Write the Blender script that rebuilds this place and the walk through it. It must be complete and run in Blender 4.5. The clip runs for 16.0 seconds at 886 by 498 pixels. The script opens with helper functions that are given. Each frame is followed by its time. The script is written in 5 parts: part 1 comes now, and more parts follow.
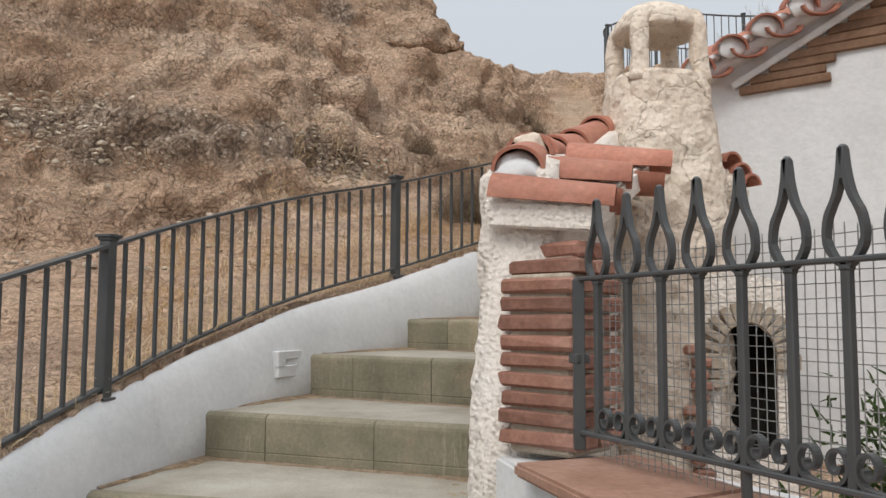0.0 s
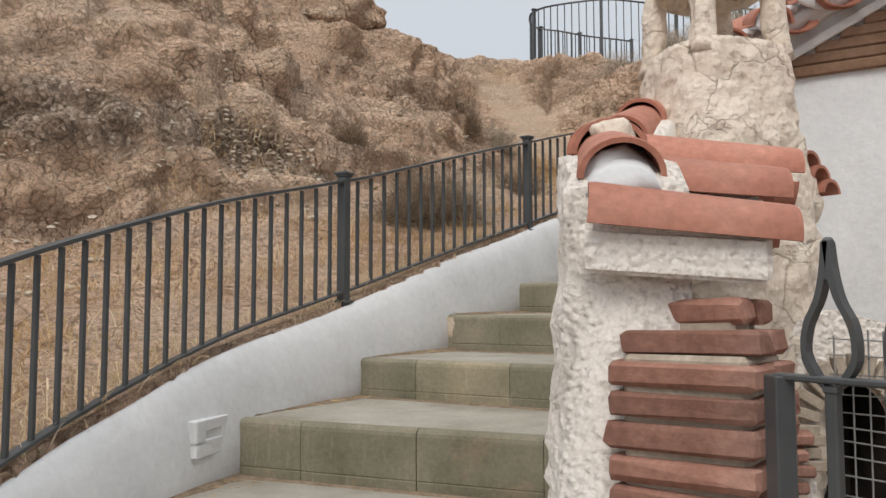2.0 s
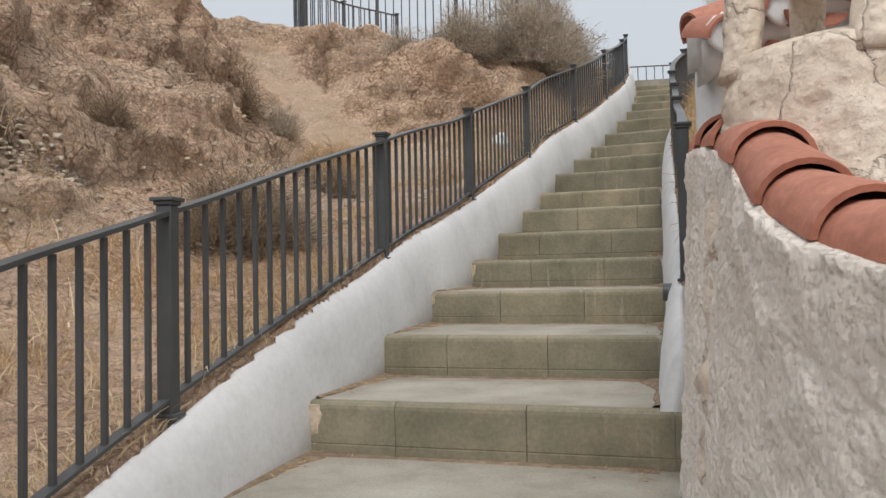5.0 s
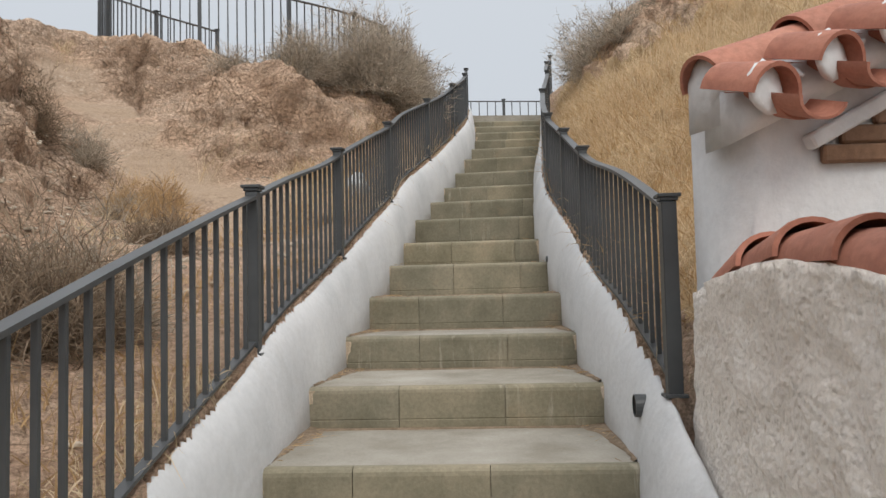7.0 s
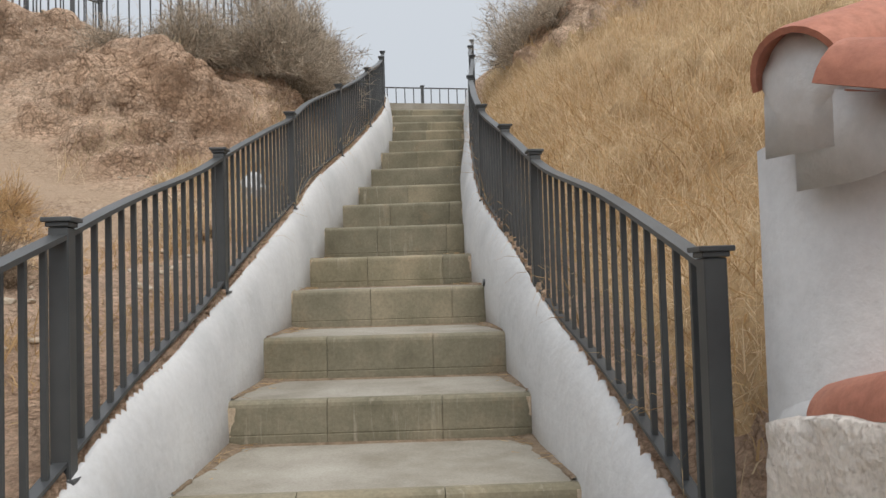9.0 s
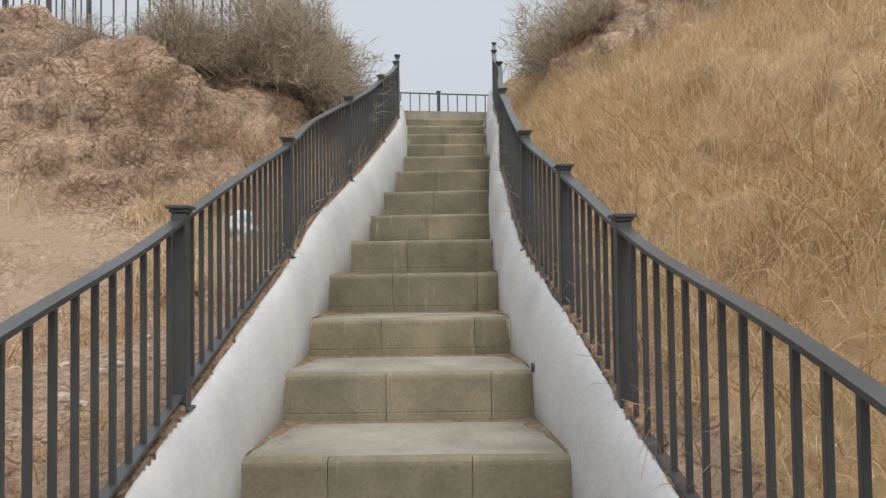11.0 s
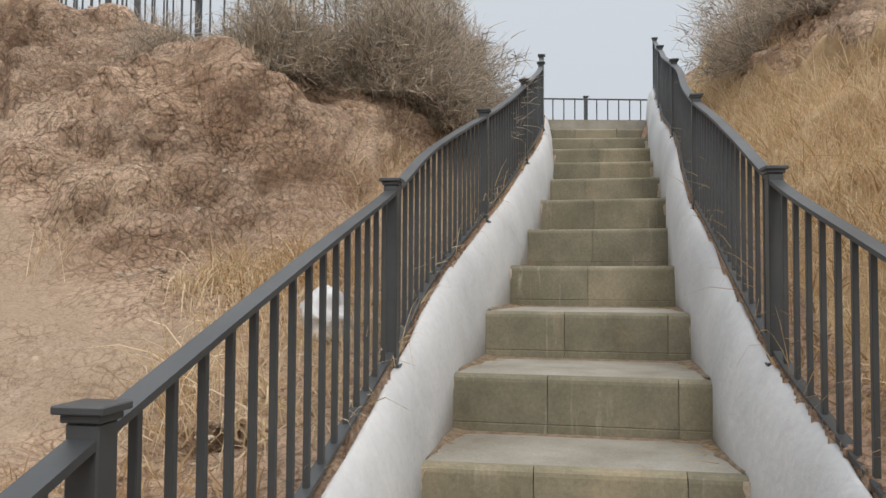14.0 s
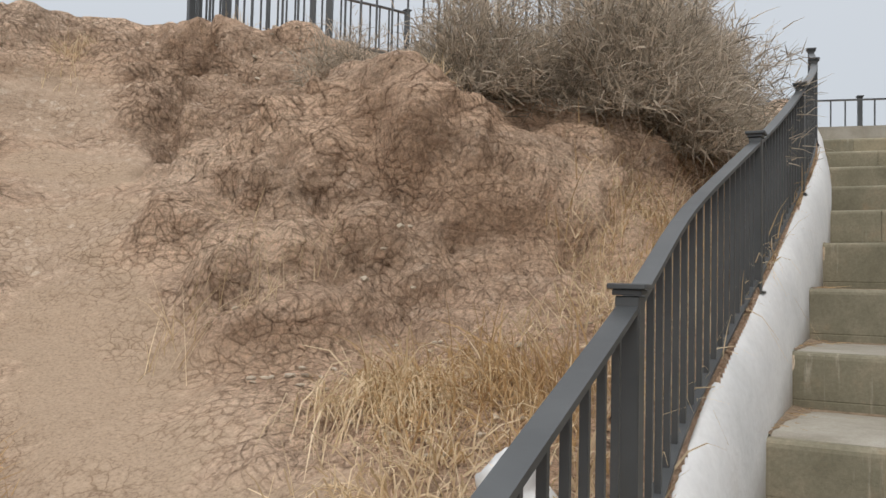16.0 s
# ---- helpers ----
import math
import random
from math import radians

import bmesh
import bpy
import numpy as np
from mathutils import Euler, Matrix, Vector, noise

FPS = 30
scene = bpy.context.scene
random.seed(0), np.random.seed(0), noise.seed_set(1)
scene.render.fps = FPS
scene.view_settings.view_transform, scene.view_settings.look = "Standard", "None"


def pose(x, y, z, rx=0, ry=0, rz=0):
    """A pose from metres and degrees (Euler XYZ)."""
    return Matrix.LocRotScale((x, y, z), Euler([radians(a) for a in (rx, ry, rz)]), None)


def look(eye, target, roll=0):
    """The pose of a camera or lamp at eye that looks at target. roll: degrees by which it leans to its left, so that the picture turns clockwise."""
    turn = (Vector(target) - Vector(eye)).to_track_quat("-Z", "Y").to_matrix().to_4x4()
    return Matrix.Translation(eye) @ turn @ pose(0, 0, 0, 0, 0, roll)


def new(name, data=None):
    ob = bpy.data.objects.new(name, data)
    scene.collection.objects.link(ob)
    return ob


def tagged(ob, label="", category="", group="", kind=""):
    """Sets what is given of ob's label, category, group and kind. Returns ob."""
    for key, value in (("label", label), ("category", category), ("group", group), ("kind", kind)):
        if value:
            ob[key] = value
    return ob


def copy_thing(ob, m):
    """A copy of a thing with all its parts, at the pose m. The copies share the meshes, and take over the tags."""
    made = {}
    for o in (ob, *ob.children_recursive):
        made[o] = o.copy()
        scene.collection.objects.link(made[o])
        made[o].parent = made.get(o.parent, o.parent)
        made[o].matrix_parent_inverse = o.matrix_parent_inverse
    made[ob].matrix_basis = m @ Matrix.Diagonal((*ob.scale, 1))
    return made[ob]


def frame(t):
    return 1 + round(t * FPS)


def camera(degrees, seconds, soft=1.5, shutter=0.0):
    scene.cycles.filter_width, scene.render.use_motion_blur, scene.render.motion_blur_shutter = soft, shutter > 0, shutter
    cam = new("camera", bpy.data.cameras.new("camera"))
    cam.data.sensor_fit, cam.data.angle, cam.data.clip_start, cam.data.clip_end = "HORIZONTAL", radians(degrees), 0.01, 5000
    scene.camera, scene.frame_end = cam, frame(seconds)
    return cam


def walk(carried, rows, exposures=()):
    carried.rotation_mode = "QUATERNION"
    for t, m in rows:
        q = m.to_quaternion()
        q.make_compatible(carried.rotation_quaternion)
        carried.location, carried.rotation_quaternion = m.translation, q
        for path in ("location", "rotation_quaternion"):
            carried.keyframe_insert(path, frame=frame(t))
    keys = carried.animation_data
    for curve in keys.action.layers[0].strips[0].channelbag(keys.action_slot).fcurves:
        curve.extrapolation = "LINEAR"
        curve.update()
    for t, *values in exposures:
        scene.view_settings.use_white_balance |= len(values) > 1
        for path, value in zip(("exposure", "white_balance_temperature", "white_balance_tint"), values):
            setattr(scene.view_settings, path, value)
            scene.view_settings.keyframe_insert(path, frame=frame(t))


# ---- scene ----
cam = camera(56.9, 16.0)
PATH = [
    (0, (0.418, 0.778, 1.499), (0.233, 2.762, 1.671), 0.3),
    (0.5, (0.342, 1.056, 1.549), (0.181, 3.042, 1.717), 0.5),
    (1, (0.179, 1.321, 1.581), (0.084, 3.311, 1.754), 0.2),
    (1.5, (0.015, 1.582, 1.681), (0.015, 3.576, 1.843), 0.0),
    (2, (-0.038, 1.89, 1.739), (0.037, 3.883, 1.887), -0.1),
    (2.5, (-0.087, 2.132, 1.867), (0.034, 4.124, 2.002), -0.2),
    (3, (-0.215, 2.342, 1.901), (0.017, 4.324, 2.028), -0.5),
    (3.5, (-0.345, 2.614, 1.917), (0.016, 4.577, 2.042), -0.5),
    (4, (-0.387, 2.916, 2.002), (0.075, 4.859, 2.116), -0.6),
    (4.5, (-0.44, 3.146, 2.092), (0.143, 5.058, 2.178), -0.8),
    (5, (-0.533, 3.43, 2.179), (0.209, 5.286, 2.25), -1.1),
    (5.2, (-0.557, 3.506, 2.221), (0.245, 5.337, 2.294), -1.1),
    (7.3, (-0.436, 4.645, 2.519), (0.739, 6.259, 2.641), -1.3),
    (7.5, (-0.352, 4.745, 2.547), (0.829, 6.354, 2.667), -1.3),
    (8, (-0.159, 4.966, 2.7), (1.06, 6.548, 2.796), -2.0),
    (8.2, (-0.105, 5.039, 2.721), (1.144, 6.598, 2.811), -2.1),
    (10.3, (0.51, 5.898, 2.967), (1.856, 7.375, 3.044), -1.4),
    (10.5, (0.567, 6.004, 3.032), (1.905, 7.488, 3.109), -1.3),
    (11, (0.729, 6.214, 3.144), (2.037, 7.725, 3.221), -0.8),
    (11.5, (0.974, 6.389, 3.266), (2.238, 7.937, 3.334), -0.7),
    (12, (1.103, 6.54, 3.316), (2.343, 8.107, 3.399), -0.3),
    (12.5, (1.221, 6.809, 3.352), (2.443, 8.388, 3.463), 0.4),
    (13, (1.38, 7.08, 3.392), (2.543, 8.703, 3.501), 0.1),
    (13.5, (1.499, 7.306, 3.522), (2.586, 8.982, 3.611), -0.2),
    (14, (1.643, 7.579, 3.566), (2.694, 9.279, 3.653), 0.3),
    (14.5, (1.792, 7.855, 3.695), (2.78, 9.592, 3.781), 1.0),
    (15, (1.983, 8.177, 3.763), (2.843, 9.98, 3.846), 1.2),
    (15.5, (2.081, 8.41, 3.878), (2.784, 10.281, 3.954), 1.3),
    (16, (2.178, 8.646, 3.924), (2.737, 10.564, 4.018), 1.3),
]
walk(cam, [(t, look(eye, target, roll)) for t, eye, target, roll in PATH])

# ---- light: an overcast day ----
EXPOSURE = 0.35
scene.view_settings.exposure = EXPOSURE
world = bpy.data.worlds.new("overcast_sky")
scene.world = world
world.use_nodes = True
wn = world.node_tree.nodes
wl = world.node_tree.links
sky = wn.new("ShaderNodeTexSky")
sky.sky_type = "NISHITA"
sky.sun_disc = False
sky.sun_elevation, sky.sun_rotation = radians(50), radians(200)
sky.air_density, sky.dust_density, sky.ozone_density = 1.0, 4.0, 1.0
# a sheet of cloud in front of the sky: pale grey, a little brighter overhead
geo = wn.new("ShaderNodeTexCoord")
sep = wn.new("ShaderNodeSeparateXYZ")
wl.new(geo.outputs["Generated"], sep.inputs[0])
ramp = wn.new("ShaderNodeValToRGB")
ramp.color_ramp.elements[0].position, ramp.color_ramp.elements[0].color = 0.1, (0.52, 0.55, 0.585, 1)
ramp.color_ramp.elements[1].position, ramp.color_ramp.elements[1].color = 1.0, (1.35, 1.37, 1.40, 1)
middle = ramp.color_ramp.elements.new(0.4)
middle.color = (0.58, 0.61, 0.645, 1)
wl.new(sep.outputs["Z"], ramp.inputs["Fac"])
cloud = wn.new("ShaderNodeBackground")
cloud.inputs["Strength"].default_value = 0.95
wl.new(ramp.outputs["Color"], cloud.inputs["Color"])
clear = wn["Background"]
clear.inputs["Strength"].default_value = 0.1
wl.new(sky.outputs["Color"], clear.inputs["Color"])
mixed = wn.new("ShaderNodeMixShader")
mixed.inputs["Fac"].default_value = 0.88
wl.new(clear.outputs[0], mixed.inputs[1])
wl.new(cloud.outputs[0], mixed.inputs[2])
wl.new(mixed.outputs[0], wn["World Output"].inputs["Surface"])
sun = new("sun", bpy.data.lights.new("sun", "SUN"))
sun.data.energy, sun.data.angle, sun.data.color = 1.2, radians(25), (1.0, 0.96, 0.9)
sun.matrix_world = look((-3, -8, 14), (1, 2, 1))


# ---- materials ----
def material(name, rough=0.8, metal=0.0):
    m = bpy.data.materials.new(name)
    m.use_nodes = True
    n, l = m.node_tree.nodes, m.node_tree.links
    p = n["Principled BSDF"]
    p.inputs["Roughness"].default_value, p.inputs["Metallic"].default_value = rough, metal
    p.inputs["Specular IOR Level"].default_value = 0.25
    where = n.new("ShaderNodeTexCoord").outputs["Object"]
    return m, n, l, p, where


def noise_of(n, l, where, scale, detail=6, rough=0.6, stretch=None, distort=0.0):
    tex = n.new("ShaderNodeTexNoise")
    tex.inputs["Scale"].default_value, tex.inputs["Detail"].default_value = scale, detail
    tex.inputs["Roughness"].default_value, tex.inputs["Distortion"].default_value = rough, distort
    if stretch:
        mp = n.new("ShaderNodeMapping")
        mp.inputs["Scale"].default_value = stretch
        l.new(where, mp.inputs["Vector"])
        where = mp.outputs["Vector"]
    l.new(where, tex.inputs["Vector"])
    return tex.outputs["Fac"]


def ramp_of(n, l, fac, stops):
    r = n.new("ShaderNodeValToRGB")
    e = r.color_ramp.elements
    while len(e) < len(stops):
        e.new(0.5)
    for k, (at, col) in enumerate(stops):
        e[k].position, e[k].color = at, (*col, 1)
    l.new(fac, r.inputs["Fac"])
    return r.outputs["Color"]


def mix_of(n, l, fac, a, b, how="MIX"):
    m = n.new("ShaderNodeMix")
    m.data_type, m.blend_type = "RGBA", how
    if isinstance(fac, float):
        m.inputs[0].default_value = fac
    else:
        l.new(fac, m.inputs[0])
    for k, v in ((6, a), (7, b)):
        if isinstance(v, tuple):
            m.inputs[k].default_value = (*v, 1)
        else:
            l.new(v, m.inputs[k])
    return m.outputs[2]


def bump_of(n, l, p, fac, strength, distance, normal=None):
    b = n.new("ShaderNodeBump")
    b.inputs["Distance"].default_value = distance
    if isinstance(strength, float):
        b.inputs["Strength"].default_value = strength
    else:
        l.new(strength, b.inputs["Strength"])
    l.new(fac, b.inputs["Height"])
    if normal:
        l.new(normal, b.inputs["Normal"])
    l.new(b.outputs["Normal"], p.inputs["Normal"])
    return b.outputs["Normal"]


def speckled(name, dark, mid, light, scale, fine, rough=0.85, metal=0.0, bump=0.4, depth=0.01, vary=0.0):
    """Two scales of mottling between three tones, with a fine relief; vary: how far single pieces differ."""
    m, n, l, p, where = material(name, rough, metal)
    big = noise_of(n, l, where, scale, 5)
    col = ramp_of(n, l, big, [(0.3, dark), (0.5, mid), (0.72, light)])
    small = noise_of(n, l, where, fine, 8, 0.7)
    shade = ramp_of(n, l, small, [(0.25, (0.72, 0.72, 0.72)), (0.7, (1.12, 1.12, 1.12))])
    col = mix_of(n, l, 1.0, col, shade, "MULTIPLY")
    if vary:
        info = n.new("ShaderNodeObjectInfo")
        tone = ramp_of(n, l, info.outputs["Random"], [(0.0, (1 - vary,) * 3), (1.0, (1 + vary,) * 3)])
        col = mix_of(n, l, 1.0, col, tone, "MULTIPLY")
    l.new(col, p.inputs["Base Color"])
    bump_of(n, l, p, small, bump, depth)
    return m


def make_earth():
    m, n, l, p, where = material("dry_earth", 0.95)
    p.inputs["Specular IOR Level"].default_value = 0.1
    patch = noise_of(n, l, where, 0.7, 6, 0.6)
    col = ramp_of(n, l, patch, [(0.3, (0.52, 0.365, 0.262)), (0.5, (0.65, 0.475, 0.352)), (0.68, (0.75, 0.58, 0.445))])
    # beds of firmer and redder earth, in thin wavering lines
    strata = noise_of(n, l, where, 1.0, 9, 0.68, (0.4, 0.4, 4.5), 0.5)
    bands = ramp_of(n, l, strata, [(0.30, (0.62, 0.54, 0.49)), (0.40, (0.93, 0.90, 0.88)), (0.47, (1.05, 1.03, 1.0)), (0.50, (0.78, 0.71, 0.66)), (0.53, (1.08, 1.06, 1.02)), (0.64, (1.0, 0.97, 0.94)), (0.70, (0.78, 0.71, 0.66))])
    col = mix_of(n, l, 0.6, col, bands, "MULTIPLY")
    # a trodden path of pale dust, and the dark gravel bed in the high bank
    def spots(points, reach):
        best = None
        for q in points:
            d = n.new("ShaderNodeVectorMath")
            d.operation = "DISTANCE"
            l.new(where, d.inputs[0])
            d.inputs[1].default_value = q
            if best is None:
                best = d.outputs["Value"]
                continue
            low = n.new("ShaderNodeMath")
            low.operation = "MINIMUM"
            l.new(best, low.inputs[0])
            l.new(d.outputs["Value"], low.inputs[1])
            best = low.outputs[0]
        wave = n.new("ShaderNodeMath")
        wave.operation = "MULTIPLY_ADD"
        l.new(noise_of(n, l, where, 2.4, 7, 0.65), wave.inputs[0])
        wave.inputs[1].default_value = reach * 1.5
        l.new(best, wave.inputs[2])
        return ramp_of(n, l, wave.outputs[0], [(0.0, (1, 1, 1)), (reach * 1.45, (1, 1, 1)), (reach * 1.95, (0, 0, 0))])

    dusty = spots([(1.3, 13.9, 4.95), (1.5, 13.3, 4.5), (1.6, 12.7, 4.1), (1.72, 12.1, 3.75), (1.8, 11.6, 3.5), (1.9, 11.1, 3.4), (1.75, 10.6, 3.3), (1.4, 10.2, 3.1), (2.2, 10.6, 3.3)], 0.42)
    col = mix_of(n, l, dusty, col, (0.38, 0.287, 0.208))
    calm = mix_of(n, l, dusty, (1.0, 1.0, 1.0), (0.15, 0.15, 0.15))
    bedded = spots([(-3.9, 6.7, 3.1), (-3.42, 6.84, 3.08), (-3.0, 6.85, 3.05), (-2.64, 6.88, 2.98), (-2.3, 6.95, 2.95), (-1.94, 7.09, 2.95), (-1.65, 7.4, 2.95), (-1.4, 7.72, 2.92), (-1.15, 7.95, 2.8), (-0.85, 8.2, 2.6), (-2.9, 6.75, 2.8), (-2.2, 8.6, 4.4), (-1.8, 9.0, 4.6), (-1.86, 10.7, 5.4)], 0.24)
    # gravel beds: grey-brown, full of small stones
    cell = n.new("ShaderNodeTexVoronoi")
    cell.inputs["Scale"].default_value = 34
    l.new(where, cell.inputs["Vector"])
    pebble = ramp_of(n, l, cell.outputs["Color"], [(0.0, (0.21, 0.16, 0.125)), (0.5, (0.37, 0.28, 0.215)), (0.8, (0.52, 0.415, 0.33)), (0.95, (0.80, 0.72, 0.62))])
    bed = noise_of(n, l, where, 1.1, 7, 0.68, (0.5, 0.5, 1.9))
    mask = ramp_of(n, l, bed, [(0.50, (0, 0, 0)), (0.57, (0.85, 0.85, 0.85))])
    col = mix_of(n, l, mix_of(n, l, 0.35, bedded, mask, "ADD"), col, pebble)
    small = noise_of(n, l, where, 26, 9, 0.78)
    shade = ramp_of(n, l, small, [(0.3, (0.55, 0.53, 0.51)), (0.5, (1, 1, 1)), (0.7, (1.28, 1.27, 1.25))])
    col = mix_of(n, l, calm, col, shade, "MULTIPLY")
    grain = noise_of(n, l, where, 95, 5, 0.7)
    col = mix_of(n, l, 0.8, col, ramp_of(n, l, grain, [(0.34, (0.66, 0.64, 0.62)), (0.5, (1, 1, 1)), (0.68, (1.22, 1.21, 1.2))]), "MULTIPLY")
    warp = n.new("ShaderNodeVectorMath")
    warp.operation = "MULTIPLY_ADD"
    wob = n.new("ShaderNodeTexNoise")
    wob.inputs["Scale"].default_value, wob.inputs["Detail"].default_value = 4.0, 5
    l.new(where, wob.inputs["Vector"])
    l.new(wob.outputs["Color"], warp.inputs[0])
    warp.inputs[1].default_value = (0.22, 0.22, 0.22)
    l.new(where, warp.inputs[2])
    crack = n.new("ShaderNodeTexVoronoi")
    crack.feature = "DISTANCE_TO_EDGE"
    crack.inputs["Scale"].default_value = 6.0
    l.new(warp.outputs[0], crack.inputs["Vector"])
    # shade in the cracks, multiplied into the colour
    crack_shade = ramp_of(n, l, crack.outputs["Distance"], [(0.0, (0.52, 0.47, 0.43)), (0.03, (0.94, 0.93, 0.92)), (0.08, (1.06, 1.06, 1.06))])
    broken = ramp_of(n, l, noise_of(n, l, where, 1.3, 6, 0.65), [(0.46, (0, 0, 0)), (0.56, (0.9, 0.9, 0.9))])
    broken = mix_of(n, l, dusty, broken, (0.0, 0.0, 0.0))
    col = mix_of(n, l, broken, col, mix_of(n, l, 1.0, col, crack_shade, "MULTIPLY"))
    l.new(col, p.inputs["Base Color"])
    # crumbs and clods all over
    crumb = n.new("ShaderNodeTexVoronoi")
    crumb.feature = "DISTANCE_TO_EDGE"
    crumb.inputs["Scale"].default_value = 19
    l.new(warp.outputs[0], crumb.inputs["Vector"])
    lump = ramp_of(n, l, crumb.outputs["Distance"], [(0.0, (0, 0, 0)), (0.12, (0.75, 0.75, 0.75)), (0.35, (1, 1, 1))])
    loose = ramp_of(n, l, noise_of(n, l, where, 2.1, 7, 0.65), [(0.40, (0, 0, 0)), (0.56, (1, 1, 1))])
    # creases between crumbs darkened in the colour, as shade would do
    soil = ramp_of(n, l, crumb.outputs["Distance"], [(0.0, (0.62, 0.58, 0.55)), (0.06, (0.95, 0.94, 0.93)), (0.16, (1.06, 1.06, 1.06))])
    col = mix_of(n, l, loose, col, mix_of(n, l, 1.0, col, soil, "MULTIPLY"))
    l.new(col, p.inputs["Base Color"])
    mid = noise_of(n, l, where, 2.6, 10, 0.7, (0.7, 0.7, 3.2), 0.4)
    first = bump_of(n, l, p, mid, 0.55, 0.11)
    gap = ramp_of(n, l, crack.outputs["Distance"], [(0.0, (0, 0, 0)), (0.05, (0.85, 0.85, 0.85)), (0.3, (1, 1, 1))])
    second = bump_of(n, l, p, gap, calm, 0.012, first)
    second = bump_of(n, l, p, lump, calm, 0.02, second)
    bump_of(n, l, p, small, calm, 0.035, second)
    return m


def make_render(name, dark, mid, light, lumps, depth, weathered=0.0):
    """Painted or bare plaster with trowelled unevenness."""
    m, n, l, p, where = material(name, 0.85)
    p.inputs["Specular IOR Level"].default_value = 0.15
    big = noise_of(n, l, where, 1.7, 5, 0.55)
    col = ramp_of(n, l, big, [(0.3, dark), (0.5, mid), (0.7, light)])
    stain = noise_of(n, l, where, 5, 7, 0.7, (1, 1, 0.5))
    col = mix_of(n, l, ramp_of(n, l, stain, [(0.55, (0, 0, 0)), (0.75, (weathered,) * 3)]), col, (0.42, 0.36, 0.29))
    lump = noise_of(n, l, where, lumps, 7, 0.62)
    fine = noise_of(n, l, where, lumps * 5, 6, 0.7)
    col = mix_of(n, l, 0.5, col, ramp_of(n, l, fine, [(0.3, (0.85, 0.85, 0.85)), (0.65, (1.06, 1.06, 1.06))]), "MULTIPLY")
    l.new(col, p.inputs["Base Color"])
    first = bump_of(n, l, p, lump, 0.6, depth)
    bump_of(n, l, p, fine, 0.5, depth * 0.25, first)
    return m


def make_crust(name, dark, mid, light, size, depth, hollow_shade, cracked=0.0):
    """Thrown-on render: torn flakes, pits with their shade painted in, and a few cracks."""
    m, n, l, p, where = material(name, 0.9)
    p.inputs["Specular IOR Level"].default_value = 0.12
    big = noise_of(n, l, where, 2.2, 6, 0.6)
    col = ramp_of(n, l, big, [(0.3, dark), (0.5, mid), (0.7, light)])
    flake = noise_of(n, l, where, size, 9, 0.66, (1, 1, 1.25), 0.1)
    steps = ramp_of(n, l, flake, [(0.34, (0, 0, 0)), (0.41, (0.5, 0.5, 0.5)), (0.52, (0.62, 0.62, 0.62)), (0.56, (0.85, 0.85, 0.85)), (0.7, (1, 1, 1))])
    # low spots of the relief take a darker colour in place of occlusion
    pits = ramp_of(n, l, flake, [(0.32, (0.55, 0.55, 0.55)), (0.37, (0.22, 0.22, 0.22)), (0.42, (0, 0, 0))])
    col = mix_of(n, l, pits, col, hollow_shade)
    fine = noise_of(n, l, where, size * 5, 7, 0.7)
    col = mix_of(n, l, 0.7, col, ramp_of(n, l, fine, [(0.3, (0.78, 0.77, 0.76)), (0.5, (1, 1, 1)), (0.68, (1.08, 1.08, 1.07))]), "MULTIPLY")
    first = bump_of(n, l, p, steps, 0.5, depth * 0.5)
    crumb = n.new("ShaderNodeTexVoronoi")
    crumb.feature = "SMOOTH_F1"
    crumb.inputs["Scale"].default_value = size * 2.2
    l.new(where, crumb.inputs["Vector"])
    first = bump_of(n, l, p, ramp_of(n, l, crumb.outputs["Distance"], [(0.1, (1, 1, 1)), (0.6, (0, 0, 0))]), 0.55, 0.012, first)
    if cracked:
        warp = n.new("ShaderNodeVectorMath")
        warp.operation = "MULTIPLY_ADD"
        wob = n.new("ShaderNodeTexNoise")
        wob.inputs["Scale"].default_value, wob.inputs["Detail"].default_value = 5.0, 6
        l.new(where, wob.inputs["Vector"])
        l.new(wob.outputs["Color"], warp.inputs[0])
        warp.inputs[1].default_value = (0.3, 0.3, 0.3)
        l.new(where, warp.inputs[2])
        line = n.new("ShaderNodeTexVoronoi")
        line.feature = "DISTANCE_TO_EDGE"
        line.inputs["Scale"].default_value = cracked
        l.new(warp.outputs[0], line.inputs["Vector"])
        gap = ramp_of(n, l, line.outputs["Distance"], [(0.0, (0.25, 0.25, 0.25)), (0.012, (0.9, 0.9, 0.9)), (0.05, (1, 1, 1))])
        some = ramp_of(n, l, noise_of(n, l, where, 3.0, 4, 0.6), [(0.58, (0, 0, 0)), (0.63, (1, 1, 1))])
        col = mix_of(n, l, some, col, mix_of(n, l, gap, hollow_shade, col))
        first = bump_of(n, l, p, gap, 0.7, 0.02, first)
    l.new(col, p.inputs["Base Color"])
    bump_of(n, l, p, fine, 0.5, depth * 0.2, first)
    return m


def make_paint():
    m, n, l, p, where = material("grey_iron_paint", 0.42, 0.15)
    p.inputs["Specular IOR Level"].default_value = 0.5
    big = noise_of(n, l, where, 3, 4)
    col = ramp_of(n, l, big, [(0.35, (0.055, 0.059, 0.062)), (0.65, (0.08, 0.085, 0.088))])
    rust = noise_of(n, l, where, 14, 8, 0.7)
    col = mix_of(n, l, ramp_of(n, l, rust, [(0.62, (0, 0, 0)), (0.72, (0.55, 0.55, 0.55))]), col, (0.11, 0.075, 0.05))
    l.new(col, p.inputs["Base Color"])
    bump_of(n, l, p, rust, 0.2, 0.002)
    return m


